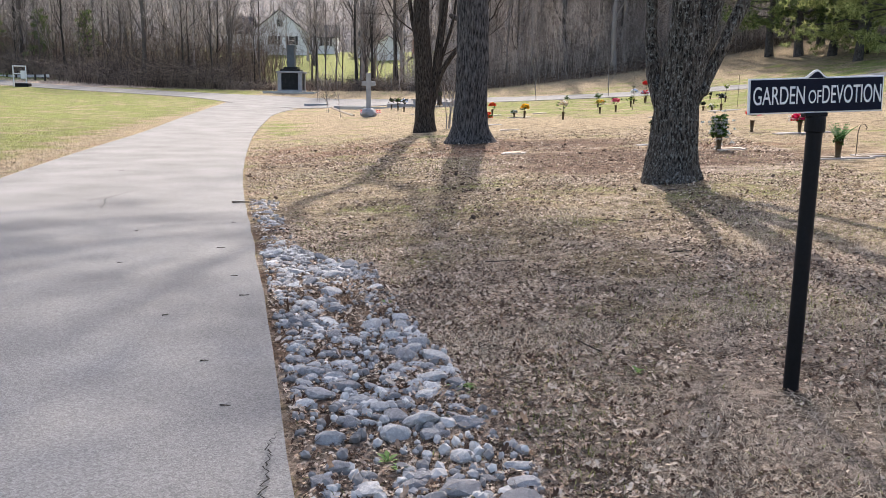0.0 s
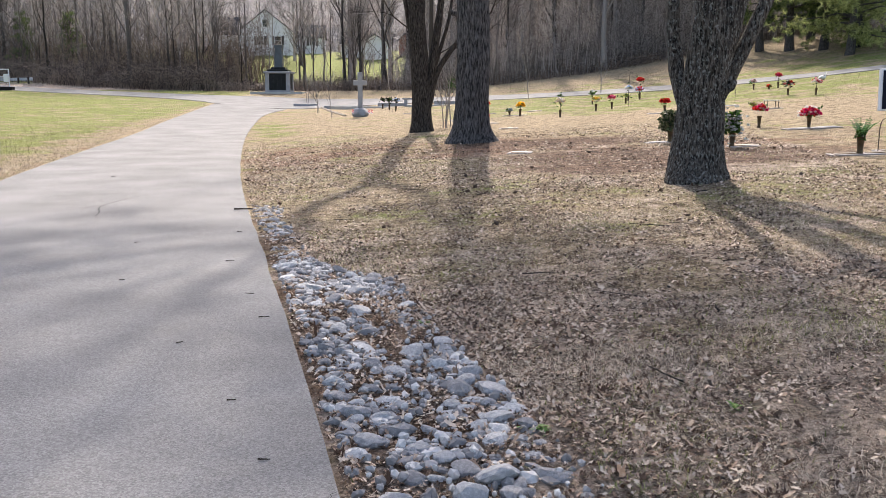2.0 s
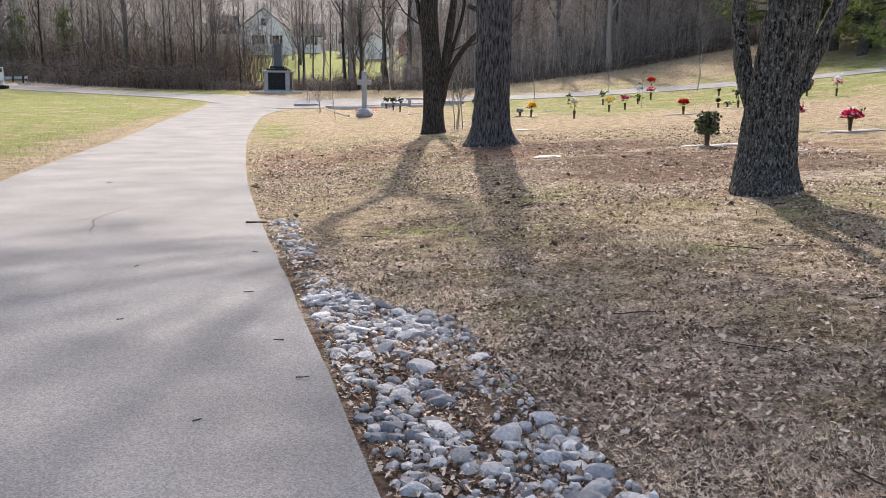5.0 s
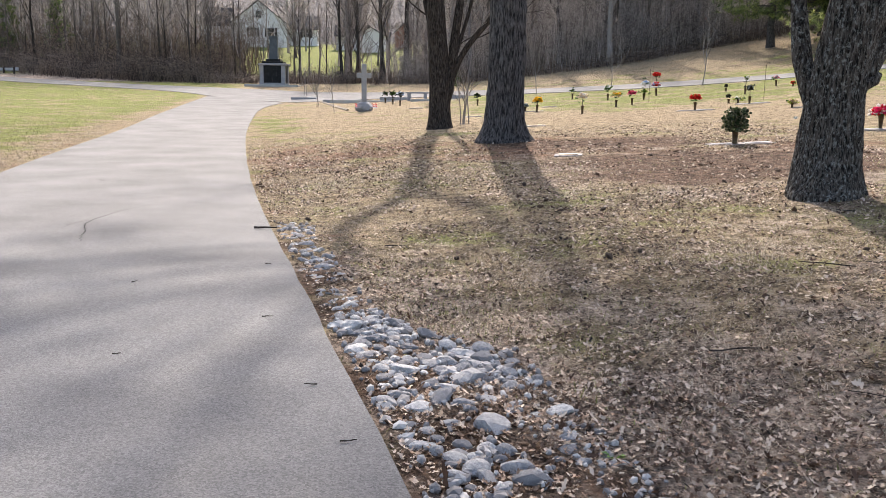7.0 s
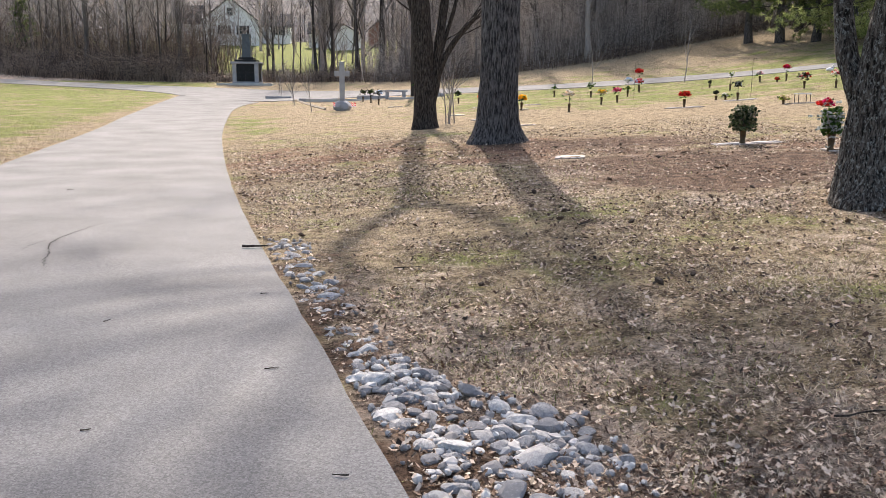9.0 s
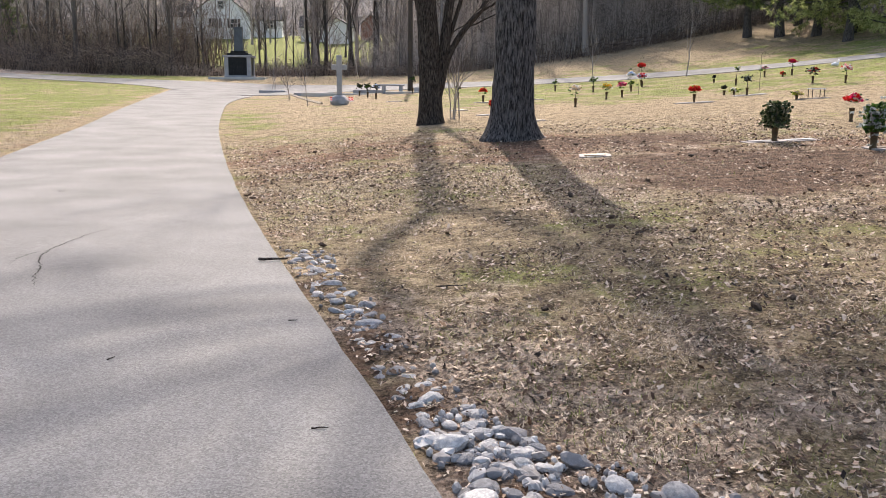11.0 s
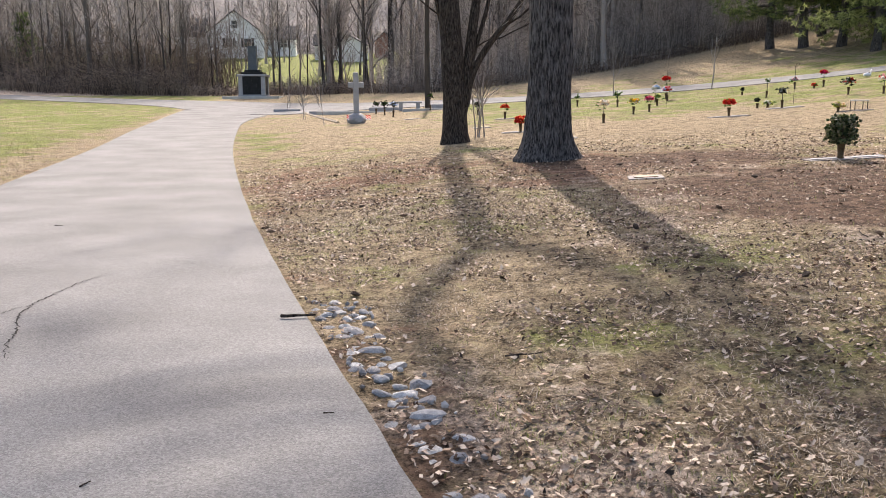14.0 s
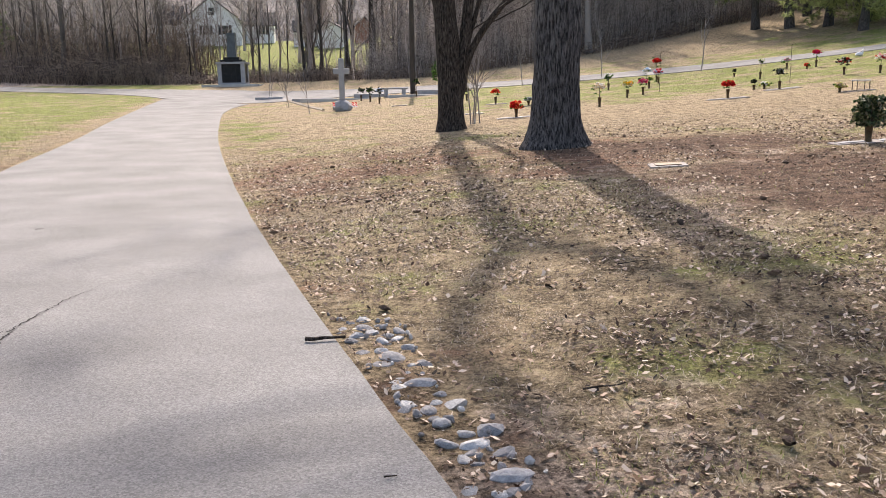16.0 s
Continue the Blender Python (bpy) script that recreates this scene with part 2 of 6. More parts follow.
PETAL = {
    "red": ((0.42, 0.01, 0.012), (0.70, 0.04, 0.03)), "orange": ((0.55, 0.05, 0.015), (0.80, 0.16, 0.05)), "yellow": ((0.72, 0.34, 0.01), (0.85, 0.55, 0.04)),
    "pink": ((0.55, 0.08, 0.18), (0.80, 0.35, 0.42)), "white": ((0.62, 0.60, 0.56), (0.82, 0.80, 0.76)), "cream": ((0.60, 0.45, 0.28), (0.82, 0.72, 0.55)),
    "blue": ((0.35, 0.48, 0.75), (0.70, 0.78, 0.85)), "green": ((0.02, 0.05, 0.012), (0.08, 0.16, 0.03)), "lime": ((0.25, 0.32, 0.04), (0.60, 0.62, 0.16)),
    "magenta": ((0.40, 0.008, 0.06), (0.66, 0.03, 0.14)), "silver": ((0.16, 0.19, 0.18), (0.50, 0.54, 0.54)), "dark": ((0.012, 0.014, 0.010), (0.04, 0.05, 0.03)),
}
M_petal = {k: mat("petals_" + k, a, b, 8, 40, 0.65, 0, island=0.6, thin=0.5) for k, (a, b) in PETAL.items()}


def ground_material():
    """Dormant turf: tan straw, green, rust-coloured needles and brown litter, mixed by the patches of the lawn."""
    m = bpy.data.materials.new("lawn")
    m.use_nodes = True
    nt = m.node_tree
    N, L = nt.nodes, nt.links
    bsdf = N["Principled BSDF"]
    geo = N.new("ShaderNodeNewGeometry")

    def noise_tex(scale, detail=6, rough=0.6):
        n = N.new("ShaderNodeTexNoise")
        n.inputs["Scale"].default_value, n.inputs["Detail"].default_value, n.inputs["Roughness"].default_value = scale, detail, rough
        L.new(geo.outputs["Position"], n.inputs["Vector"])
        return n.outputs[0]

    def tones(src, a, b, lo=0.43, hi=0.57):
        r = N.new("ShaderNodeValToRGB")
        r.color_ramp.elements[0].position, r.color_ramp.elements[1].position = lo, hi
        r.color_ramp.elements[0].color, r.color_ramp.elements[1].color = (*a, 1), (*b, 1)
        L.new(src, r.inputs[0])
        return r.outputs[0]

    fine, mid, broad = noise_tex(38, 10, 0.8), noise_tex(5, 8, 0.75), noise_tex(0.9, 6, 0.65)
    blend = N.new("ShaderNodeMath")
    blend.operation = "MULTIPLY_ADD"
    blend.inputs[1].default_value = 0.45
    L.new(mid, blend.inputs[0])
    part_fine = N.new("ShaderNodeMath")
    part_fine.operation = "MULTIPLY"
    part_fine.inputs[1].default_value = 0.55
    L.new(fine, part_fine.inputs[0])
    L.new(part_fine.outputs[0], blend.inputs[2])
    grain = blend.outputs[0]
    tan = tones(grain, (0.085, 0.061, 0.037), (0.56, 0.44, 0.28))
    green = tones(grain, (0.065, 0.082, 0.02), (0.32, 0.345, 0.105))
    rust = tones(grain, (0.075, 0.042, 0.028), (0.38, 0.23, 0.15))
    litter = tones(grain, (0.095, 0.069, 0.053), (0.71, 0.575, 0.46))
    soil = tones(grain, (0.026, 0.017, 0.012), (0.27, 0.175, 0.12))
    col = tan
    for name, tone, patch_size in (("green", green, 0.62), ("rust", rust, 0.85), ("litter", litter, 1.15), ("soil", soil, 1.6)):
        at = N.new("ShaderNodeAttribute")
        at.attribute_name = name
        s = N.new("ShaderNodeMath")
        s.operation = "ADD"
        L.new(at.outputs["Fac"], s.inputs[0])
        k = N.new("ShaderNodeMath")
        k.operation = "ADD"
        wide = N.new("ShaderNodeMath")
        wide.operation = "MULTIPLY_ADD"
        wide.inputs[1].default_value, wide.inputs[2].default_value = 2.0, -0.5
        L.new(noise_tex(patch_size, 6, 0.65), wide.inputs[0])
        L.new(mid, k.inputs[0])
        L.new(wide.outputs[0], k.inputs[1])
        L.new(k.outputs[0], s.inputs[1])
        r = N.new("ShaderNodeMapRange")
        r.inputs["From Min"].default_value, r.inputs["From Max"].default_value = 1.05, 1.40
        L.new(s.outputs[0], r.inputs["Value"])
        mx = N.new("ShaderNodeMixRGB")
        L.new(r.outputs[0], mx.inputs[0])
        L.new(col, mx.inputs[1])
        L.new(tone, mx.inputs[2])
        col = mx.outputs[0]
    L.new(col, bsdf.inputs["Base Color"])
    bsdf.inputs["Roughness"].default_value = 0.95
    bsdf.inputs["Specular IOR Level"].default_value = 0.1
    bp = N.new("ShaderNodeBump")
    bp.inputs["Strength"].default_value, bp.inputs["Distance"].default_value = 1.0, 0.06
    L.new(fine, bp.inputs["Height"])
    L.new(bp.outputs[0], bsdf.inputs["Normal"])
    return m


def asphalt_material():
    """Old pale asphalt with exposed stone, faint patches and stains."""
    m = mat("asphalt", (0.142, 0.139, 0.135), (0.255, 0.25, 0.244), 0.8, 130, 0.9, 0.45, depth=0.006, spec=0.25)
    nt = m.node_tree
    N, L = nt.nodes, nt.links
    base = N["Principled BSDF"].inputs["Base Color"]
    old = base.links[0].from_socket
    co = N.new("ShaderNodeTexCoord")
    vo = N.new("ShaderNodeTexVoronoi")
    vo.inputs["Scale"].default_value = 115
    L.new(co.outputs["Object"], vo.inputs["Vector"])
    sep = N.new("ShaderNodeSeparateColor")
    L.new(vo.outputs["Color"], sep.inputs[0])
    r = N.new("ShaderNodeMapRange")
    r.inputs["To Min"].default_value, r.inputs["To Max"].default_value = 0.74, 1.26
    L.new(sep.outputs[0], r.inputs["Value"])
    mx = N.new("ShaderNodeMixRGB")
    mx.blend_type = "MULTIPLY"
    mx.inputs[0].default_value = 1.0
    L.new(old, mx.inputs[1])
    L.new(r.outputs[0], mx.inputs[2])
    L.new(mx.outputs[0], base)
    return m


M_ground, M_asphalt = ground_material(), asphalt_material()

# ---------------------------------------------------------------- ground, drive
def graded(lo, hi, fine_lo, fine_hi, step, grow):
    v = list(np.arange(fine_lo, fine_hi + 1e-6, step))
    d = step
    while v[-1] < hi:
        d *= grow
        v.append(v[-1] + d)
    d = step
    while v[0] > lo:
        d *= grow
        v.insert(0, v[0] - d)
    return np.array(v)


def blob(x, y, cx, cy, rx, ry):
    return np.exp(-(((x - cx) / rx) ** 2 + ((y - cy) / ry) ** 2))


def patches(X, Y):
    """How green, rust-coloured and littered the lawn is, -0.3 to 1 about."""
    e = beside(X, Y)
    left = e < -2
    eL = np.clip((-e - 4.8) / 1.6, 0, 1)
    green = np.where(left, -0.15 + 0.52 * eL, -0.05 + 0.38 * np.clip((Y - 33) / 8, 0, 1) * np.clip((X + 1.5) / 4, 0, 1) + 0.35 * blob(e, Y, 0.9, 38, 1.3, 9) - 0.3 * blob(X, Y, 8, 29, 8, 4))
    green = green + np.where(left, 0, 0.12 * blob(X, Y, -1, 19, 3, 3) + 0.15 * blob(X, Y, 3, 12, 3, 2.5) + 0.12 * blob(X, Y, -2, 25, 3, 4))
    green = green - 0.3 * np.clip((Y - 57) / 5, 0, 1) * np.clip((X + 4) / 8, 0, 1) - 0.3 * np.clip((Y - 66) / 6, 0, 1) * np.clip((X - 4) / 8, 0, 1)
    green = np.where((Y > 92) & (X < 5), 0.55, green)
    rust = -0.35 + 0.6 * blob(X, Y, 1.5, 21, 3, 3) + 0.55 * blob(X, Y, 5, 17.5, 4.5, 3.5) + 0.4 * blob(X, Y, -2.5, 21, 3, 4) + 0.3 * blob(e, Y, 0.5, 15, 0.8, 10) + 0.35 * blob(e, Y, -4.5, 18, 0.7, 20) + 0.25 * blob(X, Y, -3.5, 24, 2, 6)
    litter = -0.36 + 0.75 * np.clip((11 - Y) / 5, 0, 1) * np.clip((e + 0.3) / 0.6, 0, 1) + 0.4 * blob(X, Y, 4, 12.5, 5, 4) + 0.5 * blob(X, Y, 4.5, 16.5, 4, 3) 
    litter = litter + 0.6 * blob(e, Y, 0.5, 6, 0.7, 7) + 0.3 * blob(X, Y, 1.5, 17, 2.5, 3) + 1.0 * np.clip((Y - 86) / 3, 0, 1) * np.clip((100 - Y) / 4, 0, 1)
    soil = -0.45 + 1.1 * blob(X, Y, 3.2, 20.9, 2.0, 1.3) + 0.8 * blob(X, Y, 2.7, 16.9, 2.2, 1.7) + 0.6 * blob(X, Y, 2.5, 14.5, 1.8, 1.3) + 0.7 * blob(e, Y, 0.15, 10.0, 0.35, 2.4)
    soil = soil + 0.75 * blob(X, Y, 5.4, 15.6, 2.4, 1.8) + 0.7 * blob(X, Y, 0.7, 21.3, 1.1, 0.9) + 0.6 * blob(X, Y, 3.2, 11.7, 1.2, 0.8) + 0.35 * blob(X, Y, -1.5, 19.5, 2.5, 1.5)
    soil = soil + 0.35 * blob(X, Y, 3.0, 16.5, 4.5, 5.0) + 0.9 * blob(e, Y, 0.35, 5.6, 0.65, 3.2)
    return green, rust, litter, soil


def build_ground():
    xs, ys = graded(-900, 900, -10, 14, 0.25, 1.09), graded(-300, 1500, -2, 30, 0.25, 1.06)
    X, Y = np.meshgrid(xs, ys, indexing="ij")
    Z = H(X, Y)
    e = beside(X, Y)
    near = np.clip((40 - Y) / 10, 0, 1) * ((e > 0.1) | (e < -4.6))
    wob = np.array([noise.noise(Vector((x * 1.3, y * 1.3, 0))) if w > 0 else 0.0 for x, y, w in zip(X.ravel(), Y.ravel(), near.ravel())]).reshape(X.shape)
    Z = Z + 0.022 * wob * near
    a = Acc()
    nx, ny = X.shape
    i, j = np.meshgrid(np.arange(nx - 1), np.arange(ny - 1), indexing="ij")
    k = i * ny + j
    a.add(np.stack([X, Y, Z], -1), np.stack([k, k + ny, k + ny + 1, k + 1], -1).reshape(-1, 4))
    ob = part("ground", a, M_ground, smooth=True, kind="structure", label="dormant winter lawn with green and straw patches")
    for name, val in zip(("green", "rust", "litter", "soil"), patches(X, Y)):
        at = ob.data.attributes.new(name, "FLOAT", "POINT")
        at.data.foreach_set("value", val.astype(np.float32).ravel())


build_ground()


def resample(pts, n):
    p = np.array(pts, float)
    for _ in range(3):                       # cut the corners
        q = np.empty((2 * len(p) - 2 + 2, 2))
        q[0], q[-1] = p[0], p[-1]
        q[1:-1:2], q[2:-1:2] = 0.75 * p[:-1] + 0.25 * p[1:], 0.25 * p[:-1] + 0.75 * p[1:]
        p = q
    s = np.r_[0, np.cumsum(np.linalg.norm(np.diff(p, axis=0), axis=1))]
    u = np.linspace(0, s[-1], n)
    return np.stack([np.interp(u, s, p[:, 0]), np.interp(u, s, p[:, 1])], -1)


def strip(name, near_edge, far_edge, n, label, ragged=0.02, cols=12):
    A, B = resample(near_edge, n), resample(far_edge, n)
    for side, edge in ((1.0, A), (2.0, B)):
        for k in range(1, n - 1):
            t = edge[k + 1] - edge[k - 1]
            t = t / (np.linalg.norm(t) + 1e-9)
            w = noise.noise(Vector((edge[k][0] * 1.1, edge[k][1] * 1.1, side))) + 0.6 * noise.noise(Vector((edge[k][0] * 5, edge[k][1] * 5, side)))
            edge[k] += ragged * w * np.array([-t[1], t[0]])
    f = np.linspace(0, 1, cols)
    P = A[:, None] * (1 - f)[None, :, None] + B[:, None] * f[None, :, None]
    Z = H(P[..., 0], P[..., 1]) + 0.035
    Z[:, 0] -= 0.008
    Z[:, -1] -= 0.008
    top = np.concatenate([P, Z[..., None]], -1)
    low0, low1 = top[:, :1].copy(), top[:, -1:].copy()
    low0[..., 2] -= 0.12
    low1[..., 2] -= 0.12
    V = np.concatenate([low0, top, low1], 1)
    c = cols + 2
    i, j = np.meshgrid(np.arange(n - 1), np.arange(c - 1), indexing="ij")
    k = i * c + j
    a = Acc()
    a.add(V, np.stack([k, k + c, k + c + 1, k + 1], -1).reshape(-1, 4))
    return part(name, a, M_asphalt, label=label, kind="structure")


RIGHT = [(10.6, -40), (2.7, -10), (-0.56, 3), (-0.9, 4.4), (-1.48, 6.7), (-2.07, 9), (-3.0, 12.5), (-4.2, 17.5), (-5.6, 24), (-7.2, 32), (-9.1, 43), (-10.2, 50), (-10.4, 55), (-10.0, 57.5)]
LEFT = [(6.3, -40), (-1.5, -10), (-4.8, 3), (-5.15, 4.4), (-5.75, 6.7), (-6.35, 9), (-7.25, 12.5), (-8.5, 17.5), (-9.85, 24), (-11.3, 32), (-13.7, 43), (-15.0, 50.5), (-15.9, 57), (-16.8, 65.5)]
NEARX = [(-140, 150), (-75, 108), (-47, 90), (-38, 83.7), (-24, 74.7), (-18.5, 68.8), (-16.8, 65.5), (-10.0, 57.5), (-6, 58.6), (-1, 58.2), (3, 57.5), (8.3, 56.6), (15, 53.2), (19.7, 51), (23.4, 49), (32, 44), (60, 26)]
FARX = [(-142, 158), (-77, 114), (-49.7, 95.3), (-33.7, 86.6), (-22, 80.5), (-17, 78.0), (-13, 76), (-8, 70), (-5.0, 67.5), (-2, 65.8), (2, 64.3), (9.5, 60.6), (16.6, 57.2), (21, 53.9), (24.8, 51.2), (34, 46.3), (62, 29)]
strip("road_1", RIGHT, LEFT, 260, "pale weathered asphalt cemetery drive", 0.014)
strip("road_2", NEARX, FARX, 200, "pale asphalt lane crossing behind the graves", 0.03)

# ---------------------------------------------------------------- trees
def grow(limb, twig, p, d, length, r, level, rng, kids, spread, up=0.12, wander=0.18, taper=0.35, sides=(8, 5, 4, 3), start=0.25, thin=0.004):
    """One limb and, level by level, what grows from it."""
    segs = (7, 5, 3, 2)[min(level, 3)]
    pts, dirs = [np.array(p, float)], []
    d = np.array(d, float) / np.linalg.norm(d)
    for _ in range(segs):
        d = d + rng.normal(0, wander, 3) + np.array([0, 0, up])
        d /= np.linalg.norm(d)
        dirs.append(d)
        pts.append(pts[-1] + d * length / segs)
    pts = np.array(pts)
    if sides[min(level, 3)] == 0:
        twig.blade(pts[0], pts[-1], thin)
        return
    rad = np.maximum(r * (1 - (1 - taper) * np.linspace(0, 1, segs + 1)), thin)
    (limb if level < 2 else twig).tube(pts, rad, sides[min(level, 3)])
    if level >= len(kids):
        return
    for q in range(kids[level]):
        f = start + (1 - start) * (q + rng.random()) / kids[level]
        i = min(int(f * segs), segs - 1)
        base = pts[i] + (pts[i + 1] - pts[i]) * (f * segs - i)
        ax = rng.normal(0, 1, 3)
        side = np.cross(dirs[i], ax)
        side /= np.linalg.norm(side) + 1e-9
        nd = dirs[i] * math.cos(spread) + side * math.sin(spread)
        grow(limb, twig, base, nd, length * rng.uniform(0.42, 0.65) * (1.15 - 0.5 * f), r * (1 - (1 - taper) * f) * rng.uniform(0.4, 0.6), level + 1, rng, kids, spread, up, wander, taper, sides, 0.15, thin)


def bare_tree(seed, height, r, kids, spread=0.75, clear=0.3, thin=0.012, lean=0.03, sides=(8, 5, 4, 0)):
    rng = np.random.default_rng(seed)
    limb, twig = Acc(), Acc()
    k = 9
    z = np.linspace(-0.15, height, k)
    path = np.stack([np.cumsum(rng.normal(0, lean * height / k, k)), np.cumsum(rng.normal(0, lean * height / k, k)), z], -1)
    path -= [path[0, 0], path[0, 1], 0]
    rad = r * (1.0 - 0.85 * np.linspace(0, 1, k) ** 0.9)
    rad[0] *= 1.35
    limb.tube(path, rad, 8)
    for q in range(kids[0]):
        f = clear + (0.97 - clear) * (q + rng.random()) / kids[0]
        i = min(int(f * (k - 1)), k - 2)
        base = path[i] + (path[i + 1] - path[i]) * (f * (k - 1) - i)
        a = rng.uniform(0, 2 * math.pi)
        d = np.array([math.cos(a) * math.sin(spread), math.sin(a) * math.sin(spread), math.cos(spread)])
        grow(limb, twig, base, d, height * rng.uniform(0.22, 0.38) * (1.2 - 0.7 * f), r * 0.38 * (1.15 - f), 1, rng, kids, 0.6, sides=sides, thin=thin)
    return limb, twig


def tufts(acc, centres, rng, count, length, width, up=0.3):
    """Bunches of needles round given places."""
    C = np.repeat(np.asarray(centres), count, 0)
    D = rng.normal(0, 1, C.shape)
    D[:, 2] += up
    D /= np.linalg.norm(D, axis=1)[:, None]
    S = np.cross(D, rng.normal(0, 1, C.shape))
    S /= np.linalg.norm(S, axis=1)[:, None] + 1e-9
    ln = length * rng.uniform(0.6, 1.2, (len(C), 1))
    V = np.stack([C - S * width / 2, C + S * width / 2, C + D * ln], 1).reshape(-1, 3)
    acc.add(V, np.arange(len(V)).reshape(-1, 3))


def pine(seed, height, r, low, reach, whorls, clumps, needles, length=0.28, width=0.03, droop=-0.02):
    rng = np.random.default_rng(seed)
    limb, needle = Acc(), Acc()
    k = 10
    z = np.linspace(-0.15, height, k)
    path = np.stack([np.cumsum(rng.normal(0, 0.08, k)), np.cumsum(rng.normal(0, 0.08, k)), z], -1)
    path -= [path[0, 0], path[0, 1], 0]
    rad = r * (1 - 0.85 * np.linspace(0, 1, k))
    rad[0] *= 1.3
    limb.tube(path, rad, 10)
    cents = []
    for w in range(whorls):
        f = low + (0.98 - low) * w / whorls
        for q in range(rng.integers(3, 6)):
            a = rng.uniform(0, 2 * math.pi)
            base = np.array([np.interp(f * height, z, path[:, c]) for c in range(3)])
            ln = reach * rng.uniform(0.6, 1.1) * (1.08 - f) ** 0.6 * (0.55 + 0.45 * min(1, (f - low) * 6 + 0.4))
            d = np.array([math.cos(a), math.sin(a), rng.uniform(-0.05, 0.25)])
            s = np.linspace(0, 1, 6)[:, None]
            pts = base + d * ln * s + np.array([0, 0, 1]) * (droop * ln * s * s * 6) + rng.normal(0, 0.05 * ln, (6, 3)) * s
            limb.tube(pts, np.linspace(0.07, 0.012, 6) * (1.2 - f), 4)
            for c in range(clumps):
                g = rng.uniform(0.25, 1.0)
                c0 = pts[0] + (pts[-1] - pts[0]) * g + rng.normal(0, 0.13 * ln * (0.4 + g * 0.6), 3) * [1, 1, 0.5]
                cents.append(c0)
    tufts(needle, cents, rng, needles, length, width)
    return limb, needle


def place_tree(name, meshes, names, mats, m, label, group=""):
    t = thing(name, m, label, "tree", group)
    for me, nm, ma in zip(meshes, names, mats):
        part(nm, me, ma, t, kind="" if nm == "trunk" else "stuff")
    return t


def trunk_mesh(acc, path, radii, seed, sides=64, rings=70, furrow=0.10, freq=11.0, flare=0.35, roots=5, tall=3.0):
    """A trunk with furrowed bark and a flared foot, as displaced rings."""
    path = np.asarray(path, float)
    s = np.linspace(0, 1, len(path))
    u = np.linspace(0, 1, rings)
    P = np.stack([np.interp(u, s, path[:, c]) for c in range(3)], -1)
    R = np.interp(u, s, radii)
    rng = np.random.default_rng(seed)
    ph = rng.uniform(0, 6.28, roots)
    a = np.arange(sides) * 2 * math.pi / sides
    V = np.zeros((rings, sides, 3))
    for i in range(rings):
        h = P[i, 2]
        foot = flare * math.exp(-max(h, 0) / 0.28)
        for j in range(sides):
            c, q = math.cos(a[j]), math.sin(a[j])
            lobes = sum(max(0.0, math.cos(a[j] - p0)) ** 5 for p0 in ph) / 1.5
            n1 = noise.noise(Vector((c * freq * 0.32, q * freq * 0.32, h * 1.3 + seed)))
            n2 = abs(noise.noise(Vector((c * freq * 0.75, q * freq * 0.75, h * 2.2 + seed + 7))))
            n3 = noise.noise(Vector((c * freq * 1.6, q * freq * 1.6, h * 7 + seed)))
            rr = R[i] * (1 + foot * (0.45 + lobes) + furrow * (0.35 * n1 + 0.9 * (n2 - 0.2) + 0.25 * n3))
            V[i, j] = P[i] + [rr * c, rr * q, 0]
    i, j = np.meshgrid(np.arange(rings - 1), np.arange(sides), indexing="ij")
    b = (j + 1) % sides
    acc.add(V, np.stack([i * sides + j, i * sides + b, (i + 1) * sides + b, (i + 1) * sides + j], -1).reshape(-1, 4))


def crown(limb, twig, base, d, length, r, seed, kids, spread=0.65, up=0.1, wander=0.14, thin=0.007):
    grow(limb, twig, base, d, length, r, 0, np.random.default_rng(seed), kids, spread, up, wander, 0.35, (12, 7, 4, 3), 0.3, thin)


def resample3(pts, n):
    """A smooth run of n points along a bent line in space."""
    p = np.array(pts, float)
    for _ in range(3):
        q = np.empty((2 * len(p), 3))
        q[0], q[-1] = p[0], p[-1]
        q[1:-1:2], q[2:-1:2] = 0.75 * p[:-1] + 0.25 * p[1:], 0.25 * p[:-1] + 0.75 * p[1:]
        p = q
    u = np.linspace(0, 1, len(p))
    return np.stack([np.interp(np.linspace(0, 1, n), u, p[:, c]) for c in range(3)], -1)


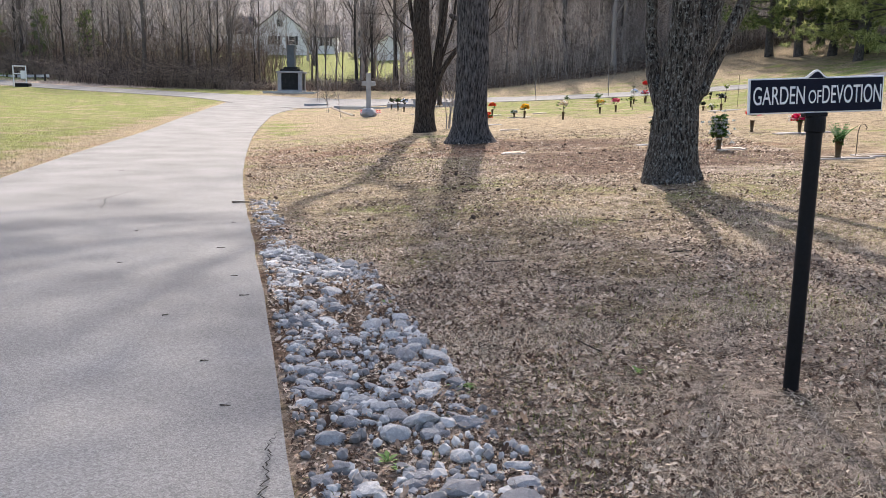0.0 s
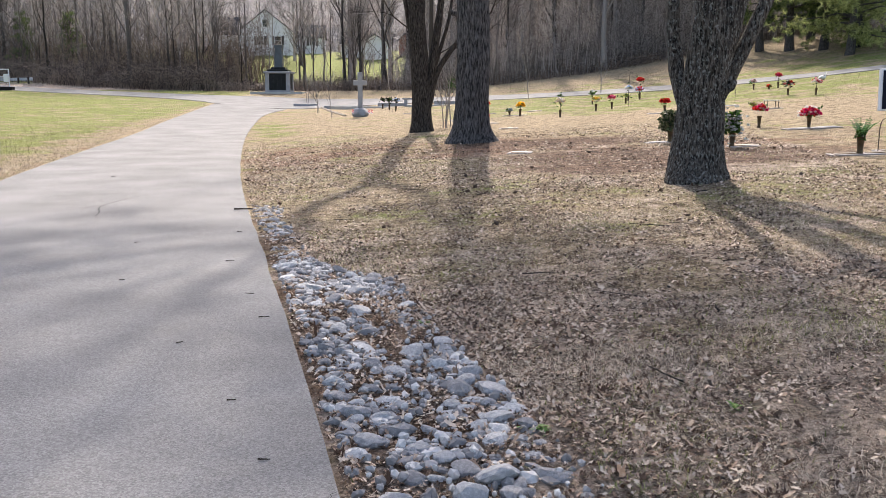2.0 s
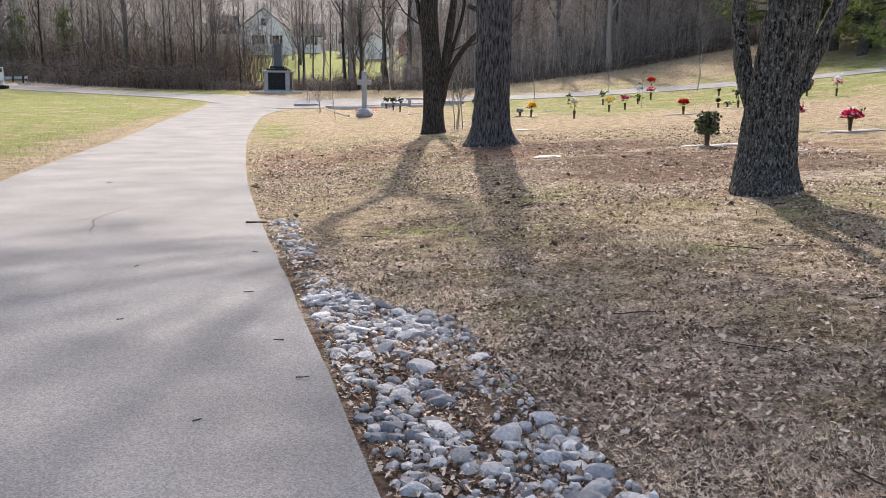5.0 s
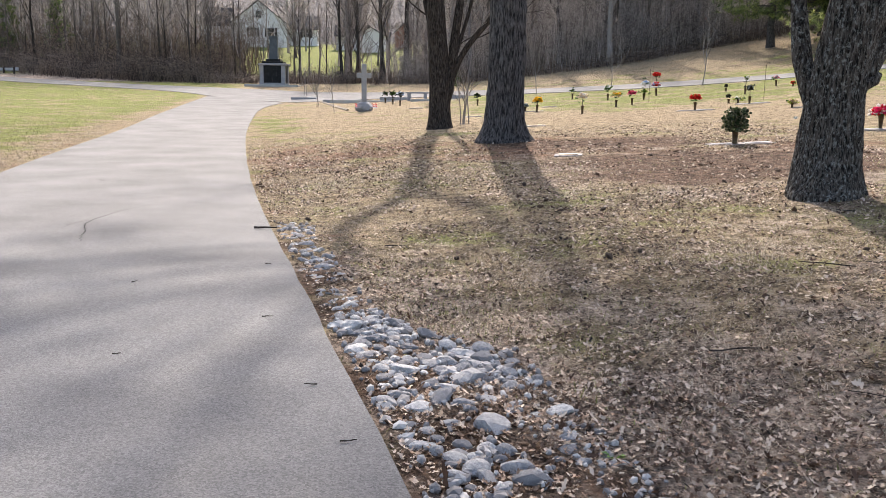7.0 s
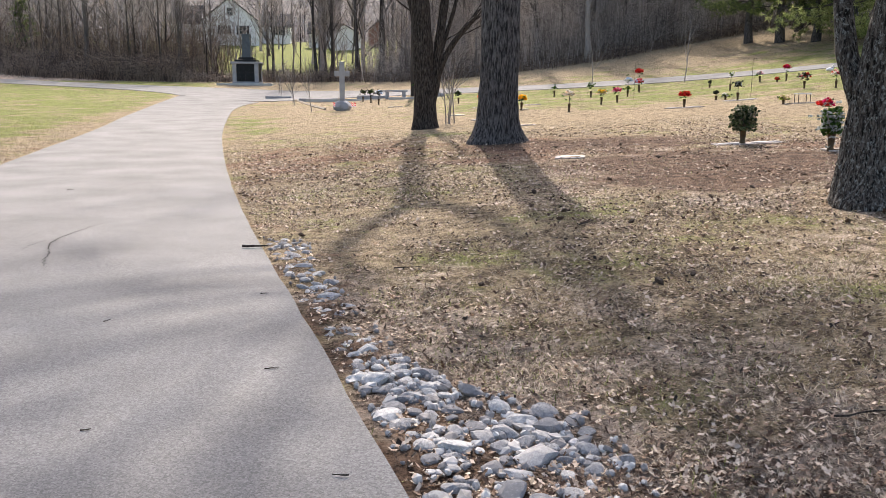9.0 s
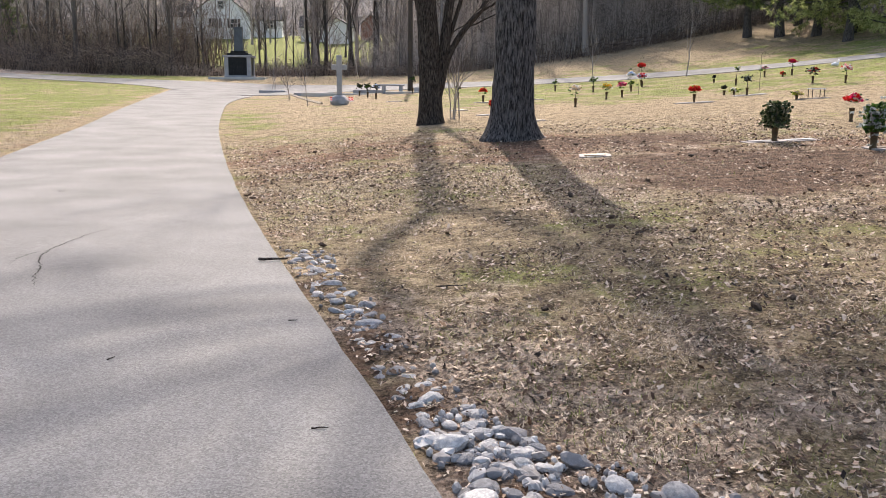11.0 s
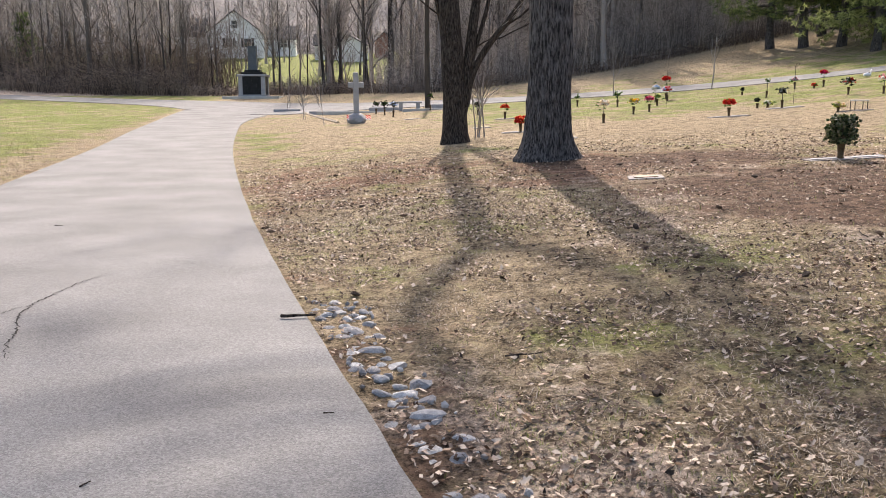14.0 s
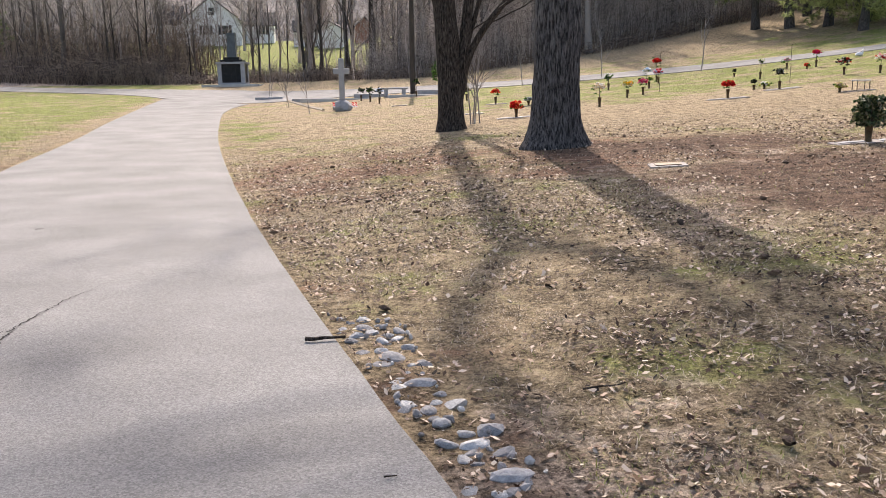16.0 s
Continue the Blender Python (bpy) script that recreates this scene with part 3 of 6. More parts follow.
def tree_a():
    """Dark forked hardwood: a main stem, a second stem that leaves it a metre up, and a long limb."""
    x, y = -0.68, 28.1
    t = thing("tree", pose(x, y, hz(x, y)), "dark forked hardwood tree, bare in winter, beside taller pine trunk", "tree")
    a, tw = Acc(), Acc()
    trunk_mesh(a, [(0, 0, -0.2), (0.0, 0, 1), (-0.06, 0, 2.2), (-0.16, 0, 3.6), (-0.12, 0, 5.5), (0, 0, 8.5), (0.05, 0, 11.5)], [0.33, 0.30, 0.28, 0.26, 0.24, 0.22, 0.20], 3, 64, 150, 0.08, 14, 0.25)
    part("trunk", a, M_barkA, t, smooth=True)
    for pts, rad in (([(0.12, -0.02, 0.7), (0.27, 0, 1.25), (0.36, 0, 1.9), (0.42, 0, 2.7), (0.62, 0.05, 4.0), (0.8, 0.2, 6.2)], [0.2, 0.17, 0.15, 0.13, 0.10, 0.06]),
                     ([(0.3, 0, 1.2), (0.42, -0.02, 1.75), (0.75, 0.0, 2.35), (1.15, 0.05, 2.85), (1.4, 0.1, 3.1), (1.9, 0.1, 3.9), (2.3, 0.2, 5.0)], [0.12, 0.10, 0.085, 0.08, 0.075, 0.06, 0.04]),
                     ([(0.38, 0, 1.95), (0.62, 0.1, 2.7), (0.9, 0.1, 3.6), (1.0, 0.2, 4.6)], [0.08, 0.06, 0.05, 0.03]),
                     ([(-0.12, 0, 2.5), (-0.34, 0.1, 3.1), (-0.50, 0.1, 3.9), (-0.62, 0, 5)], [0.10, 0.08, 0.065, 0.04]),
                     ([(0.03, 0, 11.2), (-0.08, 0, 11.7), (-0.25, 0, 12.1), (-0.46, 0, 12.75), (-0.55, 0, 13.4), (-0.46, 0, 13.85), (-0.2, 0, 14.4)], [0.17, 0.17, 0.165, 0.16, 0.155, 0.15, 0.13]),
                     ([(0.06, 0, 11.2), (0.25, 0, 11.55), (0.60, 0, 11.8), (0.95, 0, 12.5), (1.2, 0, 13.4), (1.3, 0, 14.5)], [0.17, 0.165, 0.16, 0.15, 0.14, 0.12])):
        limb = Acc()
        P = resample3(pts, 22)
        limb.tube(P, np.interp(np.linspace(0, 1, 22), np.linspace(0, 1, len(rad)), rad) * (1 + 0.05 * np.sin(np.arange(22) * 1.9)), 14)
        part("limb", limb, M_barkA, t, smooth=True)
    boughs = [((-0.2, 0, 14.3), (-0.25, -0.1, 1), 7, 0.09), ((1.3, 0, 14.4), (0.25, -0.1, 1), 7, 0.09), ((0.4, 0, 14.8), (0, 0, 1), 5.5, 0.04)]
    for q in range(9):
        an = 2.4 * q
        boughs.append((((-0.35, 1.25)[q % 2], 0, 14.3 + 0.12 * q), (math.cos(an) - 0.25, 0.8 * math.sin(an), 0.28), 6.5 - 0.15 * q, 0.045))
    for q in range(4):
        boughs.append(((-0.4, 0, 14.0 + 0.5 * q), (-1, 0.5 - 0.35 * q, 0.22 + 0.05 * q), 7.5, 0.045))
    boughs += [((-0.62, 0, 4.9), (-0.5, 0.2, 0.9), 4, 0.035), ((0.8, 0.2, 6.1), (0.2, 0.1, 1), 4.5, 0.05), ((2.3, 0.2, 4.9), (0.6, 0, 0.6), 4.5, 0.04), ((1.3, 0.1, 3.0), (0.7, -0.5, 0.3), 3.0, 0.03), ((1.0, 0.2, 4.5), (0.2, 0.3, 1), 4, 0.03),
               ((0.5, 0, 2.4), (0.5, -0.5, 0.25), 2.2, 0.02), ((0.9, 0.1, 2.6), (0.6, -0.2, 0.1), 2.4, 0.02), ((-0.3, 0.1, 3.2), (-0.9, -0.2, 0.35), 2.6, 0.025), ((-0.13, 0, 6.5), (-1, 0.1, 0.7), 5, 0.04)]
    for k, (b, d, ln, r) in enumerate(boughs):
        limb = Acc()
        crown(limb, tw, b, d, ln, r, 30 + k, (10, 7, 6) if ln > 5 else (6, 5, 5) if ln > 4 else (6, 5), thin=0.0095 if ln > 5 else 0.005)
        part("limb", limb, M_barkA, t, smooth=True)
    part("branchwork", tw, M_twig, t, kind="stuff")


def tree_b():
    """Tall pine with plated bark; its crown is far above."""
    x, y = 0.62, 21.75
    t = thing("pine_tree", pose(x, y, hz(x, y)), "tall pine with grey plated bark and flared root foot", "tree")
    a = Acc()
    trunk_mesh(a, [(0, 0, -0.2), (0.02, 0, 1.0), (0.06, 0, 2.2), (0.02, 0, 3.2), (0.0, 0.05, 5.0), (0.1, 0.1, 8.0)], [0.42, 0.40, 0.385, 0.385, 0.34, 0.30], 11, 120, 170, 0.11, 20, 0.38, 7)
    part("trunk", a, M_bark, t, smooth=True)
    limb, needle = pine(5, 20.0, 0.30, 0.53, 4.8, 17, 30, 3, 0.29, 0.028)
    part("branchwork", limb, M_bark, t, kind="stuff")
    part("foliage", needle, M_needle, t, kind="stuff")
    stub = Acc()
    stub.tube([(-0.3, -0.1, 3.05), (-0.48, -0.12, 3.1), (-0.55, -0.12, 3.16)], [0.07, 0.06, 0.05], 8, True)
    part("branch_stub", stub, M_bark, t)


def tree_c():
    """Old maple with pale lichen on its bark, dividing into several stems at chest height."""
    x, y = 3.20, 11.9
    t = thing("maple_tree", pose(x, y, hz(x, y)), "old lichen-spotted hardwood with several stems, bare in winter", "tree")
    a, limb, tw = Acc(), Acc(), Acc()
    trunk_mesh(a, [(0, 0, -0.25), (0.0, 0, 0.3), (0.02, 0, 0.7), (0.03, 0, 1.15), (0.04, -0.06, 1.6), (0.04, -0.12, 2.1), (0.03, -0.15, 2.7), (0.02, -0.15, 3.6), (0.0, -0.1, 5.2)], [0.35, 0.33, 0.305, 0.285, 0.24, 0.19, 0.175, 0.15, 0.12], 21, 150, 170, 0.12, 24, 0.26, 6)
    part("trunk", a, M_barkC, t, smooth=True)
    for k, (pts, rad) in enumerate((([(-0.10, 0.05, 0.80), (-0.17, 0.12, 1.10), (-0.27, 0.22, 1.45), (-0.31, 0.32, 2.0), (-0.32, 0.36, 2.6), (-0.42, 0.4, 3.6), (-0.8, 0.4, 5.4)], [0.12, 0.13, 0.105, 0.082, 0.078, 0.07, 0.06]),
                                    ([(0.08, -0.03, 0.95), (0.16, -0.03, 1.4), (0.28, -0.03, 1.9), (0.42, -0.02, 2.5), (0.52, 0, 3.4), (0.6, -0.3, 5.0)], [0.16, 0.19, 0.18, 0.165, 0.13, 0.08]),
                                    ([(0.12, 0.05, 0.75), (0.24, 0.05, 1.05), (0.40, 0.05, 1.35), (0.64, 0.05, 1.9), (0.87, 0.05, 2.45), (1.2, 0.05, 3.3), (1.6, 0.1, 5.0)], [0.10, 0.115, 0.105, 0.10, 0.095, 0.08, 0.06]))):
        stems = Acc()
        trunk_mesh(stems, pts, rad, 22 + k, 48, 80, 0.12, 11, 0, 5)
        part("stem", stems, M_barkC, t, smooth=True)
    stems = Acc()
    stems.tube([(0.26, -0.12, 1.16), (0.37, -0.14, 1.22), (0.41, -0.15, 1.30)], [0.06, 0.055, 0.03], 8, True)
    part("branch_stub", stems, M_barkC, t, smooth=True)
    for k, (b, d, ln, r) in enumerate((((0.2, 0.1, 5.0), (0.1, 0, 1), 7.5, 0.15), ((-0.78, 0.4, 5.2), (-0.5, 0, 0.9), 6, 0.06), ((1.56, 0.1, 4.8), (0.5, 0.1, 0.9), 6, 0.06), ((0.55, -0.3, 4.8), (0.2, -0.5, 0.9), 6, 0.07),
                                       ((-0.02, 0.1, 4.2), (-0.2, 0.7, 0.8), 5.5, 0.07), ((-0.55, 0.4, 4.2), (-0.9, -0.2, 0.5), 5, 0.05), ((1.15, 0.07, 4), (1, 0.3, 0.4), 5, 0.05), ((0.3, -0.2, 4.4), (-0.6, -0.8, 0.6), 5, 0.05))):
        limb = Acc()
        crown(limb, tw, b, d, ln, r, 60 + k, (5, 4, 3), thin=0.005)
        part("limb", limb, M_barkC, t, smooth=True)
    part("branchwork", tw, M_twig, t, kind="stuff")


tree_a()
tree_b()
tree_c()


def sapling(x, y, height, seed, stems=1, label="thin bare sapling planted in the lawn", r=0.02):
    t = thing("sapling", pose(x, y, hz(x, y)), label, "tree")
    rng = np.random.default_rng(seed)
    for s in range(stems):
        limb, tw = Acc(), Acc()
        d = (rng.normal(0, 0.08), rng.normal(0, 0.08), 1)
        off = (rng.normal(0, 0.1) * (stems > 1), rng.normal(0, 0.1) * (stems > 1), -0.1)
        grow(limb, tw, off, d, height * rng.uniform(0.8, 1.1), r, 0, rng, (9, 4), 0.55, 0.05, 0.08, 0.3, (6, 4, 3, 3), 0.3, 0.005)
        limb.add(*zip_mesh(tw)) if tw.n else None
        part("stem", limb, M_twig, t)


def zip_mesh(acc):
    """The faces of a gathering of three-sided tubes as one block."""
    return np.concatenate(acc.v), np.concatenate(acc.f)


sapling(0.12, 30.3, 2.3, 1, 4, "clump of thin bare shoots beside the dark tree", 0.025)
sapling(-9.3, 62.0, 2.2, 2, 2, "thin bare sapling in a low stone ring")
sapling(-7.3, 52.1, 1.9, 3, 2, "thin bare sapling in a mulched patch")
sapling(-5.5, 44.7, 2.3, 4, 1, "thin bare sapling in a mulched patch")
sapling(10.85, 57.0, 3.4, 5, 1, r=0.03)
sapling(15.2, 52.6, 3.6, 6, 1, r=0.035)
sapling(6.0, 56.5, 3.0, 7, 1, r=0.03)

# forest round the cemetery
M_forest_pale = mat("bark_forest_pale", (0.055, 0.049, 0.046), (0.27, 0.245, 0.23), 0.6, 8, 0.95, 0.5, (2, 2, 0.5), obj=0.6)
VAR, PALE = [], []
for k in range(7):
    limb, tw = bare_tree(100 + k, 11 + 1.8 * k, (0.09, 0.11, 0.13, 0.16, 0.20, 0.25, 0.30)[k], (14, 6, 8) if k % 2 else (12, 6, 9), 0.75 if k % 3 else 0.5, 0.16 + 0.04 * (k % 4), 0.012, 0.05)
    VAR.append((limb.mesh("tree_limbs"), tw.mesh("tree_twigs")))
    PALE.append((limb.mesh("tree_limbs"), VAR[-1][1]))
rng = np.random.default_rng(8)


def forest_tree(x, y, k, scale=1.0, label="bare hardwood tree at the edge of the woods"):
    m = pose(x, y, hz(x, y), 0, 0, rng.uniform(0, 360)) @ Matrix.Scale(scale, 4)
    return place_tree("tree", (PALE if x > 0 else VAR)[k % 7], ("trunk", "branchwork"), (M_forest_pale if x > 0 else M_forest, M_twig), m, label, "woodland trees")


def wood_line(t):
    """A line along the foot of the woods, from far left to far right."""
    P = np.array([(-80, 124), (-60, 110), (-50.5, 102.5), (-39, 94.5), (-28.5, 89.5), (-20, 88), (-11.5, 89.5), (-5, 86), (2, 79), (13, 75), (18, 78), (25, 80), (34, 80), (48, 74)], float)
    s = np.linspace(0, 1, len(P))
    return np.interp(t, s, P[:, 0]), np.interp(t, s, P[:, 1])


for k in range(84):
    x, y = wood_line((k + 0.7 * rng.random()) / 84)
    if -20 < x < -15 and k % 4:
        continue
    forest_tree(x + rng.normal(0, 0.6), y + 0.5 + rng.exponential(3.0), (0, 1, 2, 0, 3, 1, 4, 2, 0, 5, 1, 6)[k % 12], rng.uniform(0.65, 1.1))

def stamp(acc, pieces, m):
    """Adds moved copies of gathered pieces to one gathering."""
    R, T = np.array(m.to_3x3()), np.array(m.translation)
    for piece in pieces:
        off = 0
        for v, f in zip(piece.v, piece.f):
            acc.add(v @ R.T + T, f - off)
            off += len(v)


far = Acc()
LOW = []
for k in range(6):
    limb, tw = bare_tree(300 + k, 8 + 2.0 * k, 0.07 + 0.03 * k, (13, 5, 7), 0.75, 0.10, 0.018, 0.05, (6, 4, 3, 0))
    LOW.append((limb, tw))
for k in range(430):
    t = rng.random()
    x, y = wood_line(t)
    deep = 4 + rng.random() ** 1.2 * (60 if -42 < x < -2 else 34)
    x, y = x * (1 + deep / 110) + rng.normal(0, 2), y + deep
    if -36 < x < -1 and 97 < y < 152 and rng.random() < 0.85:
        continue
    limb, tw = LOW[rng.integers(0, 6)]
    m = pose(x, y, hz(x, y), 0, 0, rng.uniform(0, 360)) @ Matrix.Scale(rng.uniform(0.7, 1.15), 4)
    stamp(far, (limb, tw), m)
for k in range(150):
    d, q = rng.uniform(165, 270), rng.uniform(-0.62, 0.62)
    x, y = d * math.sin(q), d * math.cos(q)
    limb, tw = LOW[rng.integers(0, 6)]
    m = pose(x, y, float(np.interp(d, [165, 215, 260, 300], [-5, 16, 25, 30])) - 1, 0, 0, rng.uniform(0, 360)) @ Matrix.Scale(rng.uniform(0.8, 1.2), 4)
    stamp(far, (limb, tw), m)
for k in range(130):
    x, y = wood_line(rng.uniform(0.58, 1.0))
    deep = rng.uniform(3, 45)
    x, y = x + rng.normal(0, 3) + 0.25 * deep, y + deep
    limb, tw = LOW[rng.integers(0, 4)]
    m = pose(x, y, hz(x, y), 0, 0, rng.uniform(0, 360)) @ Matrix.Scale(rng.uniform(0.7, 1.1), 4)
    stamp(far, (limb, tw), m)
tagged(part("far_woods", far, M_twig, kind="stuff"), "grey-brown leafless woods behind the cemetery", "woods")


def build_brush():
    """Tangle of briars, vines and dead weeds along the foot of the woods."""
    a = Acc()
    g = np.random.default_rng(17)
    for k in range(15000):
        t = g.random()
        x, y = wood_line(t)
        y += g.exponential(3.5) - 1.0
        x += g.normal(0, 1.5)
        clump = noise.noise(Vector((x * 0.22, y * 0.22, 1)))
        tall = g.uniform(0.5, 1.7) * (1.9 if x < -22 else 1.0) * (1 + 0.8 * clump)
        if -19 < x < 0:
            tall *= 0.75
        if x > 0:
            tall *= 0.75
        b = g.normal(0, 0.6, 2) * tall
        z = hz(x, y)
        p0, p1, p2 = (x, y, z - 0.05), (x + 0.35 * b[0], y + 0.35 * b[1], z + 0.65 * tall), (x + b[0], y + b[1], z + tall * g.uniform(0.55, 1.1))
        a.blade(p0, p1, 0.022)
        a.blade(p1, p2, 0.018)
        for q in range(2):
            f = g.uniform(0.3, 1.0)
            m0 = np.array(p0) * (1 - f) + np.array(p1) * f
            a.blade(m0, m0 + g.normal(0, 0.35, 3) * tall * [1, 1, 0.5], 0.016)
    tagged(part("brush", a, M_brush, kind="stuff"), "brown tangle of briars and dead weeds below the woods", "brush")


build_brush()


def build_thicket(t0, t1, n, material, label):
    """Young growth inside the woods: thin upright stems with fine side shoots."""
    g = np.random.default_rng(n)
    a = Acc()
    T = g.uniform(t0, t1, n)
    X, Y = wood_line(T)
    deep = 0.5 + g.exponential(8.0, n)
    X, Y = X + g.normal(0, 1.5, n) + 0.12 * deep, Y + deep
    clump = np.array([noise.noise(Vector((x * 0.16, y * 0.16, 4))) for x, y in zip(X, Y)])
    tall = g.uniform(1.6, 6.5, n) * (1 + 0.6 * clump)
    B = np.stack([X, Y, H(X, Y) - 0.1], -1)
    lean = np.stack([g.normal(0, 0.14, n), g.normal(0, 0.14, n), np.ones(n)], -1) * tall[:, None]

    def blades(P0, P1, w):
        S = np.cross(P1 - P0, (0.2, -0.95, 0.1))
        S *= (w / (np.linalg.norm(S, axis=1) + 1e-9))[:, None]
        a.add(np.stack([P0 - S, P0 + S, P1], 1).reshape(-1, 3), np.arange(3 * len(P0)).reshape(-1, 3))

    blades(B, B + lean, g.uniform(0.014, 0.040, n))
    for q in range(13):
        f = g.uniform(0.2, 0.95, n)[:, None]
        P0 = B + lean * f
        D = np.stack([g.normal(0, 0.34, n), g.normal(0, 0.25, n), g.uniform(0.02, 0.42, n)], -1) * (tall * 0.55)[:, None] * (1.1 - f)
        blades(P0, P0 + D, g.uniform(0.010, 0.018, n))
        P2 = P0 + D * g.uniform(0.4, 0.9, n)[:, None]
        blades(P2, P2 + np.stack([g.normal(0, 0.3, n), g.normal(0, 0.25, n), g.normal(0.12, 0.2, n)], -1), np.full(n, 0.010))
    tagged(part("thicket", a, material, kind="stuff"), label, "thicket")


build_thicket(0.56, 1.0, 5200, M_twig, "pale grey tangle of leafless young trees")
build_thicket(0.0, 0.37, 3600, M_brush, "dark brown tangle of leafless young trees")


def build_ridge():
    """Wooded hill far off, closing the view."""
    a = Acc()
    g = np.random.default_rng(4)
    ang = np.linspace(-1.25, 1.25, 260)
    rows = []
    for d, h in ((165, -14), (215, 9), (260, 20), (300, 28)):
        n = np.array([noise.noise(Vector((q * 5, d * 0.01, 0))) * 5 + noise.noise(Vector((q * 90, d, 3))) * 2.2 for q in ang])
        rows.append(np.stack([d * np.sin(ang), d * np.cos(ang), 9 + h + n * (h > 5)], -1))
    V = np.stack(rows, 0)
    i, j = np.meshgrid(np.arange(3), np.arange(len(ang) - 1), indexing="ij")
    k = i * len(ang) + j
    a.add(V, np.stack([k, k + 1, k + 1 + len(ang), k + len(ang)], -1).reshape(-1, 4))
    M = mat("far_hill", (0.11, 0.10, 0.095), (0.23, 0.21, 0.20), 0.12, 0.7, 1.0, 1.0, (1, 1, 0.25), depth=1.5)
    tagged(part("backdrop", a, M, kind="structure"), "wooded grey-brown hill in the distance", "hill")


build_ridge()

# pines on the rise
PINE_A = [q.mesh("pine") for q in pine(41, 17, 0.32, 0.15, 6.0, 18, 18, 22, 0.42, 0.05)]
PINE_B = [q.mesh("pine") for q in pine(42, 15, 0.30, 0.17, 5.5, 18, 18, 22, 0.42, 0.05)]
for k, (x, y) in enumerate(((27.1, 72.4), (28.3, 69.3), (29.6, 66.2), (31.0, 64.0), (35.5, 72.5), (38.5, 66.0), (32, 74), (38, 70))):
    place_tree("pine_tree", PINE_A if k % 2 else PINE_B, ("trunk", "foliage"), (M_bark, M_needle), pose(x, y, hz(x, y), 0, 0, 77 * k), "dark green pine on the rise", "pines on the rise")
# Low pine whose sunlit look comes from its paler needle colour.
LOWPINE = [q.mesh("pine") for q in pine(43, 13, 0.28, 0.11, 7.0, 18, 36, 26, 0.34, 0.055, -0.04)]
place_tree("pine_tree", LOWPINE, ("trunk", "foliage"), (M_bark, M_needle_sunlit), pose(28.9, 60.5, hz(28.9, 60.5)), "pine with low hanging boughs, sunlight painted into its yellow-green needles")
CEDAR = [q.mesh("cedar") for q in pine(44, 8, 0.16, 0.08, 2.2, 20, 12, 16, 0.3, 0.05)]
for k, (x, y) in enumerate(((-49, 104), (-43, 103), (-62, 108), (-57, 109))):
    place_tree("cedar_tree", CEDAR, ("trunk", "foliage"), (M_forest, M_needle), pose(x, y, hz(x, y), 0, 0, 60 * k), "dark evergreen cedar among bare trees", "cedars")

# ---------------------------------------------------------------- section sign
def text_mesh(body, size, depth):
    cu = bpy.data.curves.new("lettering", "FONT")
    cu.body, cu.size, cu.extrude, cu.align_x, cu.align_y = body, size, depth, "CENTER", "CENTER"
    ob = bpy.data.objects.new("lettering", cu)
    scene.collection.objects.link(ob)
    bpy.context.view_layer.update()
    me = bpy.data.meshes.new_from_object(ob)
    bpy.data.objects.remove(ob)
    return me


